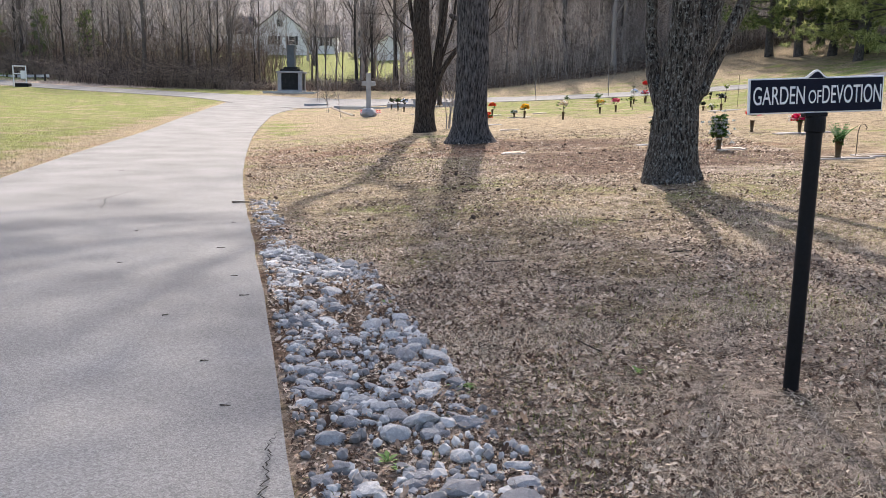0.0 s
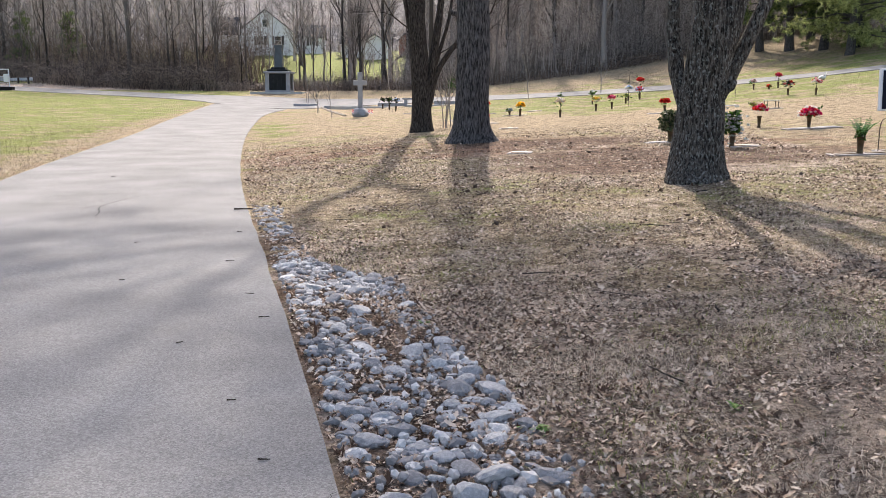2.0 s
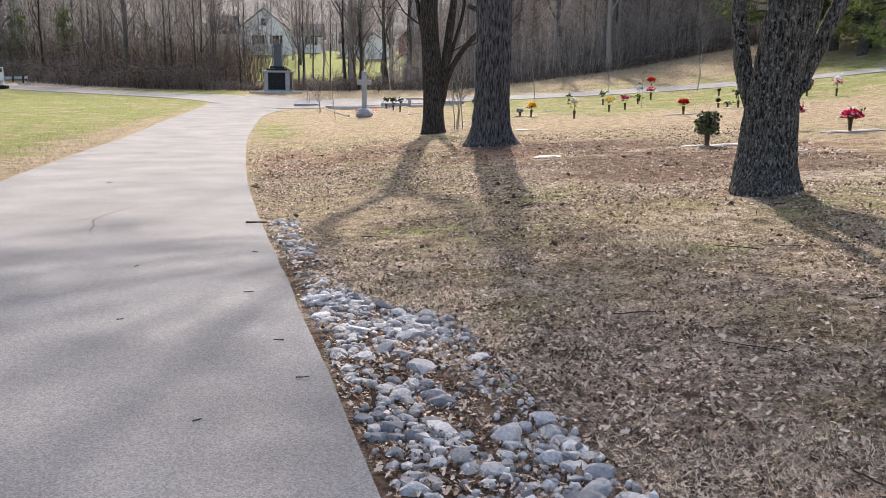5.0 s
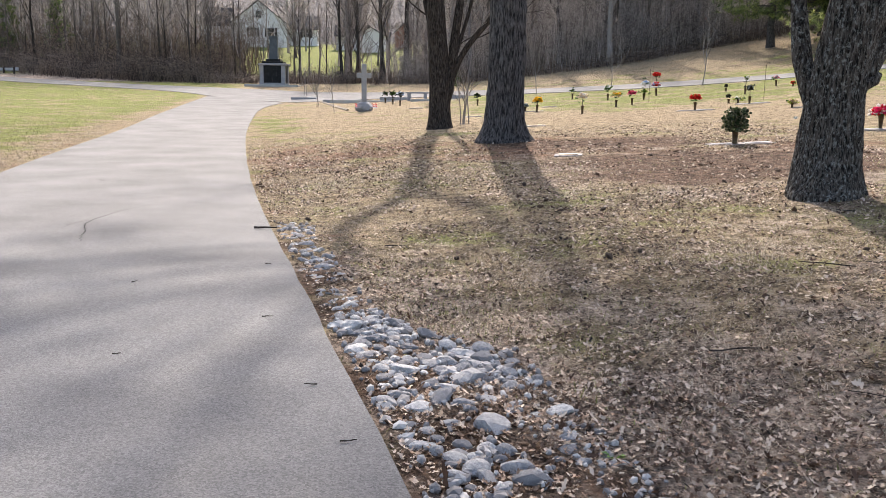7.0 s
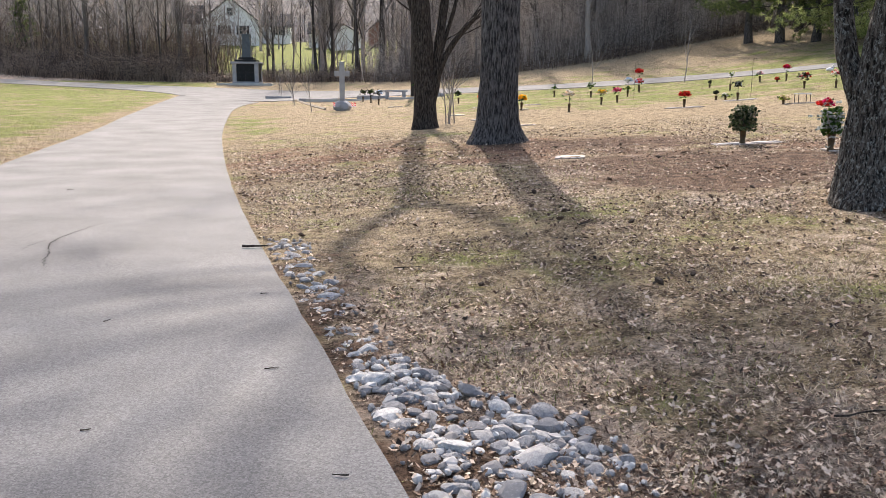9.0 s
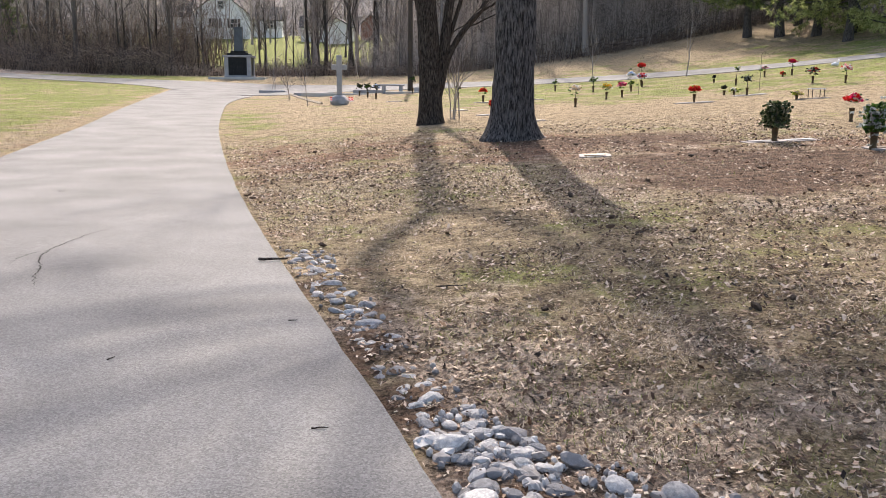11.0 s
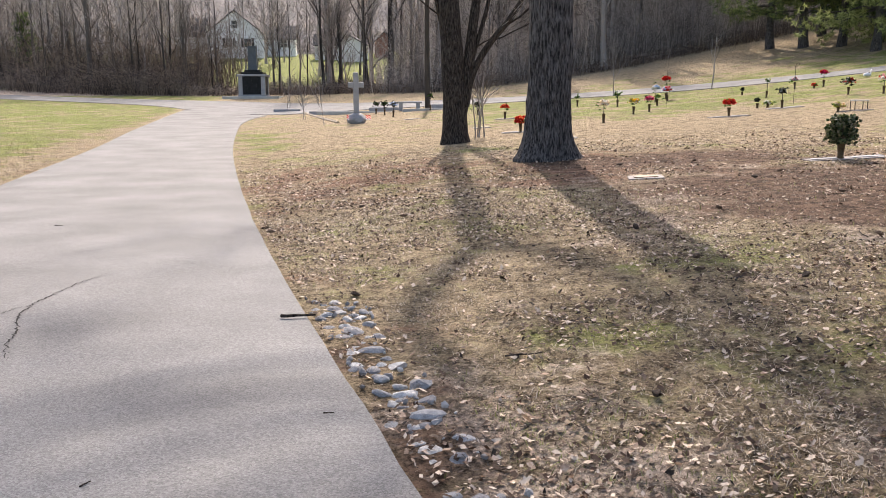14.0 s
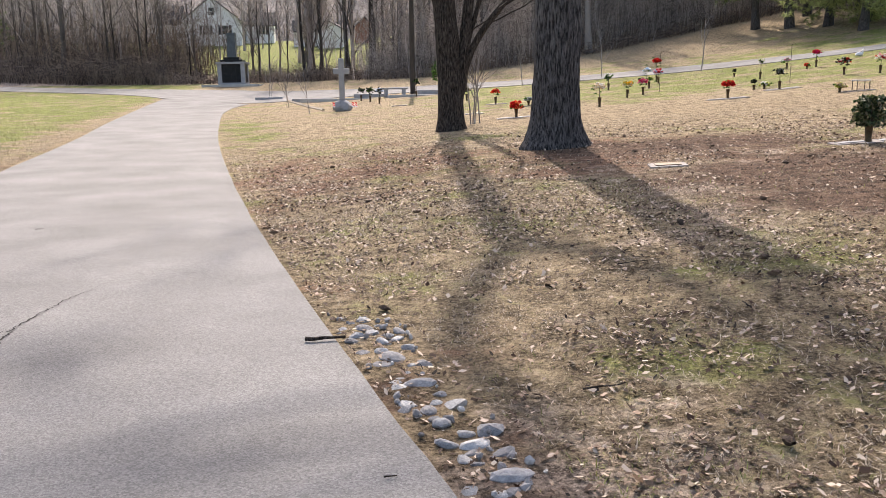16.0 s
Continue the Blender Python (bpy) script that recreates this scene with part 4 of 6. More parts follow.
def build_sign():
    x, y = 1.71, 3.93
    t = thing("section_sign", pose(x, y, hz(x, y)), "black post sign with white-lettered navy panel above leaf litter", "sign")
    a = Acc()
    a.tube([(0, 0, -0.1), (0, 0, 0.6), (0, 0, 1.30)], [0.036] * 3, 24, True)
    part("post", a, M_metal_black, t, smooth=True)
    a = Acc()
    a.tube([(0, 0, 1.245), (0, 0, 1.25), (0, 0, 1.30), (0, 0, 1.318), (0, 0, 1.322)], [0.040, 0.046, 0.046, 0.044, 0.03], 24, True)
    part("collar", a, M_metal_black, t)
    tilt = pose(-0.012, 0, 1.415, 0, 2.6, 2) @ pose(0, 0, 0, 0, -5.2, 0)
    w, h = 0.312, 0.081
    rim = Acc()
    rim.box(-w, -0.010, -h, w, 0.010, h, 0.003)
    pts = [(-0.052, h - 0.002), (-0.034, h + 0.008), (-0.012, h + 0.030), (0, h + 0.034), (0.012, h + 0.030), (0.034, h + 0.008), (0.052, h - 0.002)]
    rim.add([(px, -0.0085, pz) for px, pz in pts] + [(px, 0.0085, pz) for px, pz in pts], [[i, i + 1, i + 8, i + 7] for i in range(6)] + [[0, 6, 13, 7]])
    for s in (-0.0085, 0.0085):
        rim.add([(px, s, pz) for px, pz in pts], [[0, i, i + 1] for i in range(1, 6)])
    p = part("panel", rim, M_white, t, "white-edged cast panel", m=tilt)
    face = Acc()
    face.box(-w + 0.007, -0.0125, -h + 0.007, w - 0.007, -0.009, h - 0.007)
    k = [(0.8 * px, -0.0115, h + (pz - h) * 0.82 - 0.003) for px, pz in pts]
    face.add(k, [[0, i, i + 1] for i in range(1, 6)])
    part("field", face, M_navy, p, "navy painted field")
    for word, size, cx, wide, cz in (("GARDEN", 0.105, -0.174, 0.238, 0.002), ("OF", 0.075, -0.008, 0.058, -0.007), ("DEVOTION", 0.105, 0.163, 0.272, 0.002)):
        me = text_mesh(word, size, 0.0015)
        co = np.empty(len(me.vertices) * 3)
        me.vertices.foreach_get("co", co)
        co = co.reshape(-1, 3)
        co[:, 0] -= (co[:, 0].max() + co[:, 0].min()) / 2
        co[:, 1] -= (co[:, 1].max() + co[:, 1].min()) / 2
        co[:, 0] *= wide / np.ptp(co[:, 0])
        co[:, 1] *= (0.082 if word != "OF" else 0.060) / np.ptp(co[:, 1])
        me.vertices.foreach_set("co", co.ravel())
        part("lettering", me, M_white, p, "raised white capital letters", m=pose(cx, -0.0138, cz, 90, 0, 0))
    a = Acc()
    a.box(-0.05, -0.03, -h - 0.018, 0.05, 0.03, -h + 0.001, 0.004)
    part("bracket", a, M_metal_black, p)


build_sign()


# ---------------------------------------------------------------- monuments
def build_cross():
    x, y = -4.05, 44.9
    t = thing("stone_cross", pose(x, y, hz(x, y), 0, 0, 3), "grey granite cross on rough rock base with small flags", "monument")
    a = Acc()
    a.box(-0.125, -0.10, 0.3, 0.125, 0.10, 2.28, 0.025)
    part("shaft", a, M_granite, t)
    a = Acc()
    a.box(-0.36, -0.095, 1.60, 0.36, 0.095, 1.85, 0.025)
    part("arm", a, M_granite, t)
    g = np.random.default_rng(3)
    bm = bmesh.new()
    for q in range(60):
        v = g.normal(0, 1, 3)
        v /= np.linalg.norm(v)
        bm.verts.new((v[0] * 0.46, v[1] * 0.34, 0.16 + v[2] * 0.33 * (1 if v[2] > 0 else 0.8)))
    bmesh.ops.convex_hull(bm, input=bm.verts[:])
    a = Acc()
    a.bm(bm)
    part("base", a, M_granite, t, "rough rock base")
    for k, sx in enumerate((-0.42, 0.40, 0.52)):
        a = Acc()
        a.tube([(sx, -0.3, 0), (sx * 1.05, -0.3, 0.42)], [0.006, 0.006], 6)
        s = part("flag_stick", a, M_tan, t)
        for j, key in enumerate(("red", "white", "red", "blue")):
            f = Acc()
            z = 0.40 - 0.045 * j
            f.add([(sx * 1.04, -0.30, z), (sx * 1.04 + 0.10, -0.33, z - 0.06), (sx * 1.04 + 0.09, -0.34, z - 0.105), (sx * 1.04, -0.31, z - 0.045)], [[0, 1, 2, 3]])
            part("flag_stripe", f, M_petal[key], s)


def build_columbarium():
    x, y = -15.2, 84.5
    t = thing("columbarium", pose(x, y, hz(x, y)), "granite columbarium with black panels and tall dark shaft", "monument")
    a = Acc()
    a.box(-2.5, -1.9, -0.3, 2.5, 1.9, 0.10, 0.02)
    part("pad", a, M_concrete, t, "pale concrete pad")
    a = Acc()
    a.box(-1.22, -1.22, 0.10, 1.22, 1.22, 0.26, 0.02)
    part("plinth", a, M_granite, t)
    for sx in (-1, 1):
        for sy in (-1, 1):
            a = Acc()
            a.box(sx * 1.0 - 0.18, sy * 1.0 - 0.18, 0.26, sx * 1.0 + 0.18, sy * 1.0 + 0.18, 1.86, 0.015)
            part("corner_post", a, M_granite, t)
    for k in range(4):
        a = Acc()
        m = pose(0, 0, 0, 0, 0, 90 * k)
        panel = part("niche_wall", a_box(-0.82, -1.10, 0.26, 0.82, -0.9, 1.86), M_blackgr, t, "polished black niche wall", m=m)
        for i in range(4):
            for j in range(4):
                part("niche_door", a_box(-0.80 + 0.405 * i, -1.115, 0.29 + 0.392 * j, -0.80 + 0.405 * i + 0.385, -1.10, 0.29 + 0.392 * j + 0.372, 0.004), M_blackgr, panel)
    part("cap", a_box(-1.3, -1.3, 1.86, 1.3, 1.3, 2.04, 0.03), M_granite, t)
    part("lower_step", a_box(-0.98, -0.98, 2.04, 0.98, 0.98, 2.24, 0.02), M_blackgr, t)
    part("upper_step", a_box(-0.68, -0.68, 2.24, 0.68, 0.68, 2.46, 0.02), M_blackgr, t)
    a = Acc()
    a.add([(sx * r, sy * r, z) for z, r in ((2.46, 0.40), (4.25, 0.33), (4.25, 0.37), (4.55, 0.37)) for sx, sy in ((-1, -1), (1, -1), (1, 1), (-1, 1))],
          [[4 * i + j, 4 * i + (j + 1) % 4, 4 * i + 4 + (j + 1) % 4, 4 * i + 4 + j] for i in range(3) for j in range(4)] + [[12, 13, 14, 15]])
    part("shaft", a, mat("slate_granite", (0.05, 0.06, 0.07), (0.10, 0.115, 0.13), 3, 50, 0.4, 0.1), t, "dark blue-grey shaft")


def a_box(*q):
    a = Acc()
    a.box(*q)
    return a


def bench(x, y, rz=0):
    t = thing("stone_bench", pose(x, y, hz(x, y), 0, 0, rz), "grey granite bench by the lane", "bench")
    part("seat", a_box(-0.72, -0.2, 0.40, 0.72, 0.2, 0.50, 0.015), M_granite, t)
    for s in (-0.5, 0.5):
        part("leg", a_box(s - 0.1, -0.16, -0.1, s + 0.1, 0.16, 0.40, 0.01), M_granite, t)


def kerb(x, y, w, d, h, rz, material, label, name="kerb_stone"):
    t = part(name, a_box(-w / 2, -d / 2, -0.1, w / 2, d / 2, h, 0.015), material, m=pose(x, y, hz(x, y), 0, 0, rz))
    tagged(t, label, "kerb")


build_cross()
build_columbarium()
bench(-1.5, 55.2, 4)
kerb(-6.2, 56.6, 2.4, 0.35, 0.15, 3, M_granite, "low grey granite kerb beside the lane")
kerb(-2.9, 56.3, 1.9, 0.4, 0.2, 2, M_granite, "low grey granite kerb beside the lane")
kerb(-4.0, 55.0, 5.6, 0.16, 0.10, 1, M_concrete, "long thin concrete edging")
kerb(0.6, 55.4, 1.6, 0.5, 0.22, 4, M_granite, "low grey granite block beside a pole")
kerb(-0.4, 54.4, 3.0, 0.9, 0.07, 3, M_concrete, "pale ledger slab lying in the lawn", "ledger_slab")
kerb(-9.3, 61.6, 1.7, 0.7, 0.16, 0, M_granite, "low stone ring round a sapling")
edge_path = [(-7.8 + 2.8 * q, 58.3 - 11.8 * q) for q in np.linspace(0, 1, 14)]
a = Acc()
a.tube([(x, y, hz(x, y) + 0.03) for x, y in edge_path], [0.075] * 14, 4, True)
tagged(part("timber_edging", a, M_tan), "long pale timber edging lying in the lawn", "edging")


def build_pole():
    x, y = -0.4, 57.0
    t = thing("utility_pole", pose(x, y, hz(x, y)), "dark weathered wooden utility pole beside the lane", "pole")
    a = Acc()
    a.tube([(0, 0, -0.3), (0, 0, 3), (0.03, 0, 9.5)], [0.16, 0.15, 0.11], 14, True)
    part("shaft", a, M_pole, t, smooth=True)
    part("guard", a_box(-0.10, -0.165, 0.2, 0.10, -0.14, 1.6), M_pole, t)


build_pole()


def build_rail():
    t = thing("guardrail", pose(-44.6, 95.6, hz(-44.6, 95.6), 0, 0, 147), "galvanised steel guardrail beside the lane", "guardrail")
    a = Acc()
    prof = [(0, 0.42), (0.05, 0.47), (0.05, 0.53), (0, 0.57), (0.05, 0.61), (0.05, 0.67), (0, 0.72)]
    n = 24
    V = [(q, -p, z) for q in np.linspace(0, 22, n) for p, z in prof]
    a.add(V, [[i * 7 + j, i * 7 + j + 1, i * 7 + j + 8, i * 7 + j + 7] for i in range(n - 1) for j in range(6)])
    part("rail", a, M_galv, t)
    for k in range(12):
        part("post", a_box(0.1 + 1.9 * k, 0.0, -0.6, 0.22 + 1.9 * k, 0.15, 0.74), M_pole, t)
    part("end_wing", a_box(-0.45, -0.09, 0.40, 0.02, 0.02, 0.74, 0.02), M_galv, t)


def build_stand():
    x, y = -43.2, 87.0
    t = thing("pipe_stand", pose(x, y, hz(x, y)), "white metal pipe stand with box on dark base", "stand")
    for px in (-0.75, 0.55):
        a = Acc()
        a.tube([(px, 0, 0), (px, 0, 2.1)], [0.06, 0.06], 8, True)
        part("upright", a, M_white, t)
    for z in (1.3, 2.05):
        a = Acc()
        a.tube([(-0.75, 0, z), (0.55, 0, z)], [0.05, 0.05], 8, True)
        part("crossbar", a, M_white, t)
    part("box", a_box(0.05, -0.15, 0.8, 0.5, 0.2, 1.6, 0.03), M_white, t)
    part("base", a_box(-0.5, -0.35, -0.1, 0.9, 0.35, 0.35, 0.05), M_metal_black, t)


build_rail()
build_stand()


# ---------------------------------------------------------------- houses
def window(parent, x, z, w, h, y, shutters=True):
    fr = part("window", a_box(x - w / 2 - 0.09, y - 0.06, z - 0.09, x + w / 2 + 0.09, y - 0.005, z + h + 0.09), M_white, parent)
    for i in (0, 1):
        part("pane", a_box(x - w / 2, y - 0.075, z + i * h / 2 + 0.03, x + w / 2, y - 0.055, z + (i + 1) * h / 2 - 0.03), M_glass, fr)
    if shutters:
        for s in (-1, 1):
            part("shutter", a_box(x + s * (w / 2 + 0.30) - 0.19, y - 0.09, z - 0.05, x + s * (w / 2 + 0.30) + 0.19, y - 0.005, z + h + 0.05), M_shutter, fr)


def gable_house(name, x, y, rz, w, d, eave, ridge, label, wins=(), upper=(), ridge_y=True, wall=None, chimney=False):
    t = thing(name, pose(x, y, hz(x, y) - 0.1, 0, 0, rz), label, "house")
    a = Acc()
    if ridge_y:
        P = [(-w / 2, -0.5), (w / 2, -0.5), (w / 2, eave), (0, ridge), (-w / 2, eave)]
        a.add([(px, s * d / 2, pz) for s in (-1, 1) for px, pz in P], [[0, 1, 6, 5], [1, 2, 7, 6], [4, 0, 5, 9]])
        for o in (0, 5):
            a.add([(px, (-1 if o == 0 else 1) * d / 2, pz) for px, pz in P], [[0, 1, 2], [0, 2, 4], [2, 3, 4]])
        roof = [[(-w / 2 - 0.35, eave - 0.3), (0, ridge + 0.05)], [(w / 2 + 0.35, eave - 0.3), (0, ridge + 0.05)]]
        slabs = []
        for (x0, z0), (x1, z1) in roof:
            slabs.append([(x0, -d / 2 - 0.3, z0), (x1, -d / 2 - 0.3, z1), (x1, d / 2 + 0.3, z1), (x0, d / 2 + 0.3, z0)])
    else:
        P = [(-d / 2, -0.5), (d / 2, -0.5), (d / 2, eave), (0, ridge), (-d / 2, eave)]
        a.add([(s * w / 2, py, pz) for s in (-1, 1) for py, pz in P], [[0, 1, 6, 5], [1, 2, 7, 6], [4, 0, 5, 9]])
        for s in (-1, 1):
            a.add([(s * w / 2, py, pz) for py, pz in P], [[0, 1, 2], [0, 2, 4], [2, 3, 4]])
        slabs = []
        for s in (-1, 1):
            slabs.append([(-w / 2 - 0.3, s * (d / 2 + 0.35), eave - 0.3), (-w / 2 - 0.3, 0, ridge + 0.05), (w / 2 + 0.3, 0, ridge + 0.05), (w / 2 + 0.3, s * (d / 2 + 0.35), eave - 0.3)])
    part("wall", a, wall or M_siding, t)
    for sl in slabs:
        r = Acc()
        top = np.array(sl) + [0, 0, 0.16]
        r.add(np.vstack([np.array(sl), top]), [[0, 1, 2, 3], [4, 5, 6, 7], [0, 1, 5, 4], [1, 2, 6, 5], [2, 3, 7, 6], [3, 0, 4, 7]])
        part("roof", r, M_roof, t)
    for wx in wins:
        window(t, wx, 1.2, 0.95, 1.3, -d / 2)
    for wx in upper:
        window(t, wx, 4.0, 0.85, 1.15, -d / 2, False)
    if chimney:
        part("chimney", a_box(0.9, -0.4, eave, 1.6, 0.4, ridge + 0.8), wall or M_siding, t)
    return t


gable_house("house", -27.4, 145.5, 4, 8.6, 11, 3.2, 6.6, "white farmhouse with dark roof and black shutters", (-0.9, 1.9), (0.0,))
gable_house("house_wing", -20.9, 148.5, 4, 4.4, 6, 2.7, 4.6, "low white wing with dark shingle roof", (0.4,), (), False)
gable_house("garage", -35.6, 149.5, 4, 4.4, 7, 3.0, 5.8, "dark-roofed outbuilding beside the white farmhouse", (), (), False)
gable_house("shed", -8.6, 133.0, -8, 3.6, 4.5, 2.5, 3.4, "pale blue-white metal shed in the yard", (), (), True)
gable_house("barn", -12.0, 138.0, 0, 5.0, 4, 2.2, 3.6, "low shed with white wall and dark roof", (), (), False)
gable_house("brick_outbuilding", -4.2, 138.0, 5, 2.6, 3, 2.4, 3.6, "small red-brown outbuilding among bare trees", (), (), True, mat("brick_red", (0.16, 0.07, 0.055), (0.28, 0.14, 0.11), 2, 20, 0.9, 0.3))
gable_house("hall", 53.0, 98.0, -25, 26, 12, 3.0, 5.0, "long pale building behind the pines", (-9, -5, -1, 3, 7), (), False)


# ---------------------------------------------------------------- graves
def marker(x, y, rz, w=0.75, d=0.45, label="flat grey granite grave marker with bronze plate", wide=None):
    z = hz(x, y)
    t = thing("grave_marker", pose(x, y, z, math.degrees(math.atan((hz(x, y + 0.5) - z) * 2)), -math.degrees(math.atan((hz(x + 0.5, y) - z) * 2)), rz), label, "grave marker", "flat grave markers")
    part("slab", a_box(-w / 2, -d / 2, -0.08, w / 2, d / 2, 0.022, 0.006), M_slab, t)
    plates = ((-w / 4, w / 2 - 0.14), (w / 4, w / 2 - 0.14)) if w > 1 else ((0, w - 0.16),)
    for cx, pw in plates:
        p = part("plate", a_box(cx - pw / 2, -d / 2 + 0.09, 0.022, cx + pw / 2, d / 2 - 0.09, 0.034, 0.004), M_bronze if w < 1.1 else M_granite, t)


def petals(acc, C, size, g, n=6):
    for c in C:
        for k in range(n):
            d = g.normal(0, 1, 3)
            d[2] = abs(d[2]) * 0.7
            d /= np.linalg.norm(d)
            s = np.cross(d, g.normal(0, 1, 3))
            s /= np.linalg.norm(s)
            ln = size * g.uniform(0.6, 1.1)
            acc.add([c, c + d * ln * 0.55 + s * ln * 0.42, c + d * ln, c + d * ln * 0.55 - s * ln * 0.42], [[0, 1, 2, 3]])


def vase(x, y, colours, label, h=0.62, spread=0.2, count=16, vase_h=0.26, seed=0, leaf="green", leaves=40, vmat=None, stick=0.0, size=0.075, lift=0.0):
    """A grave vase with a bouquet of artificial flowers."""
    g = np.random.default_rng(500 + seed)
    t = thing("flower_vase", pose(x, y, hz(x, y) + lift, g.normal(0, 2.5), g.normal(0, 2.5), g.uniform(0, 360)), label, "grave flowers", "grave flowers")
    a = Acc()
    a.tube([(0, 0, -0.05), (0, 0, 0.02), (0, 0, 0.05), (0, 0, vase_h * 0.8), (0, 0, vase_h)], [0.05, 0.05, 0.036, 0.052, 0.066], 12)
    part("vase", a, vmat or M_bronze, t, smooth=True)
    if stick:
        a = Acc()
        a.tube([(0, 0, vase_h), (0, 0, h - spread)], [0.012, 0.01], 6)
        part("stake", a, M_pole, t)
    c0 = np.array([0, 0, h - spread * 0.9])
    low = max(vase_h, h - 2.0 * spread)
    if leaves:
        a = Acc()
        C = c0 + g.normal(0, 1, (leaves, 3)) * [spread * 0.5, spread * 0.5, spread * 0.45]
        C[:, 2] = np.maximum(C[:, 2], low)
        petals(a, C, size * 1.25, g, 4)
        part("foliage", a, M_petal[leaf], t, kind="stuff")
    for q, key in enumerate(colours):
        a = Acc()
        D = g.normal(0, 1, (max(4, int(1.7 * count) // len(colours)), 3))
        D /= np.linalg.norm(D, axis=1)[:, None]
        D[:, 2] = np.abs(D[:, 2]) * 0.9 - 0.15
        C = c0 + D * spread * g.uniform(0.55, 1.0, (len(D), 1))
        petals(a, C, size, g, 12)
        part("blossoms", a, M_petal[key], t, "%s artificial blossoms" % key, kind="stuff")
    return t


FLOWERS = [
    (2.27, 41.1, ("red", "orange"), "red and orange bouquet in bronze grave vase", 0.62, 0.19, 18), (1.54, 31.5, ("orange", "red"), "wide orange-red bouquet in bronze grave vase", 0.50, 0.24, 26),
    (4.75, 34.3, ("cream", "white"), "cream and white bouquet in tall dark vase", 0.80, 0.24, 20), (8.17, 45.7, ("green", "white"), "dark green sprig with white tip in a vase", 0.75, 0.2, 8),
    (7.07, 39.0, ("lime", "white", "yellow"), "lime, yellow and white bouquet in grave vase", 0.66, 0.24, 24), (8.0, 40.0, ("pink", "magenta"), "pink bouquet in dark grave vase", 0.66, 0.22, 22),
    (10.34, 46.9, ("white", "blue"), "white and pale blue bouquet in grave vase", 0.85, 0.26, 26), (11.4, 48.6, ("red",), "tall upright bright red arrangement", 1.2, 0.27, 34),
    (11.03, 47.2, ("red", "blue", "pink"), "red and blue wreath bouquet on a stand", 0.72, 0.26, 24), (8.6, 33.2, ("red",), "bright red bouquet in bronze grave vase", 0.60, 0.22, 26),
    (13.95, 42.6, ("lime", "white"), "pale yellow flowers on a thin stake", 0.85, 0.15, 8), (11.25, 37.2, ("dark",), "empty dark bronze grave vase", 0.32, 0.05, 3),
    (11.6, 37.1, ("white", "lime"), "low white and green spray beside a vase", 0.30, 0.22, 16), (11.64, 36.0, ("silver", "dark"), "dusty grey flowers in bronze vase", 0.72, 0.15, 12),
    (14.22, 45.9, ("dark",), "empty dark bronze grave vase", 0.30, 0.05, 3), (16.9, 46.2, ("pink", "silver"), "faded pink bouquet in grave vase", 0.55, 0.18, 14),
    (17.2, 44.9, ("red",), "low red bouquet lying by a vase", 0.26, 0.16, 12), (17.8, 45.2, ("red", "magenta"), "red bouquet on tall vase", 0.80, 0.24, 22),
    (16.0, 39.6, ("white", "red", "dark"), "white, red and dark mixed bouquet", 0.70, 0.26, 22), (11.5, 31.8, ("cream", "lime"), "cream bouquet lying low on the grass", 0.32, 0.2, 16),
    (16.7, 38.3, ("pink", "white", "red"), "pink, white and red mixed bouquet", 0.75, 0.26, 22), (8.09, 22.4, ("red", "white", "magenta"), "red and white bouquet in bronze grave vase", 0.62, 0.20, 28),
    (8.85, 21.2, ("magenta", "red", "white"), "wide magenta and red bouquet in bronze vase", 0.58, 0.30, 46), (3.47, 37.4, ("yellow",), "round golden yellow bouquet on a stake", 0.62, 0.22, 34),
    (3.1, 38.2, ("silver",), "small grey bouquet on a pale slab", 0.34, 0.15, 10), (6.9, 48.7, ("silver", "green"), "small faded bouquet in dark vase", 0.55, 0.14, 8),
    (1.63, 46.2, ("dark", "green"), "dark green sprig in grave vase", 0.62, 0.18, 10), (-3.37, 53.3, ("dark", "green"), "dark green sprig in grave vase", 0.66, 0.16, 12),
    (-2.87, 51.6, ("dark", "green"), "dark green sprig in grave vase", 0.74, 0.22, 14), (-2.4, 49.4, ("dark", "blue"), "dark sprig with pale blossoms in vase", 0.78, 0.24, 14),
    (-0.35, 53.8, ("dark", "green"), "dark green sprig in grave vase", 0.95, 0.2, 12), (9.6, 44.2, ("lime", "green"), "small lime sprig in dark vase", 0.5, 0.16, 10),
]
for k, (x, y, cols, label, h, sp, n) in enumerate(FLOWERS):
    vase(x, y, cols, label, h, sp * 0.88, int(n * 1.3), min(0.30, h * 0.55), k, "dark" if "dark" in cols else "green", 26 if "dark" in cols or cols[0] == "green" else 9, stick=1.0 if h > 0.7 or "stake" in label else 0.0, size=0.072)


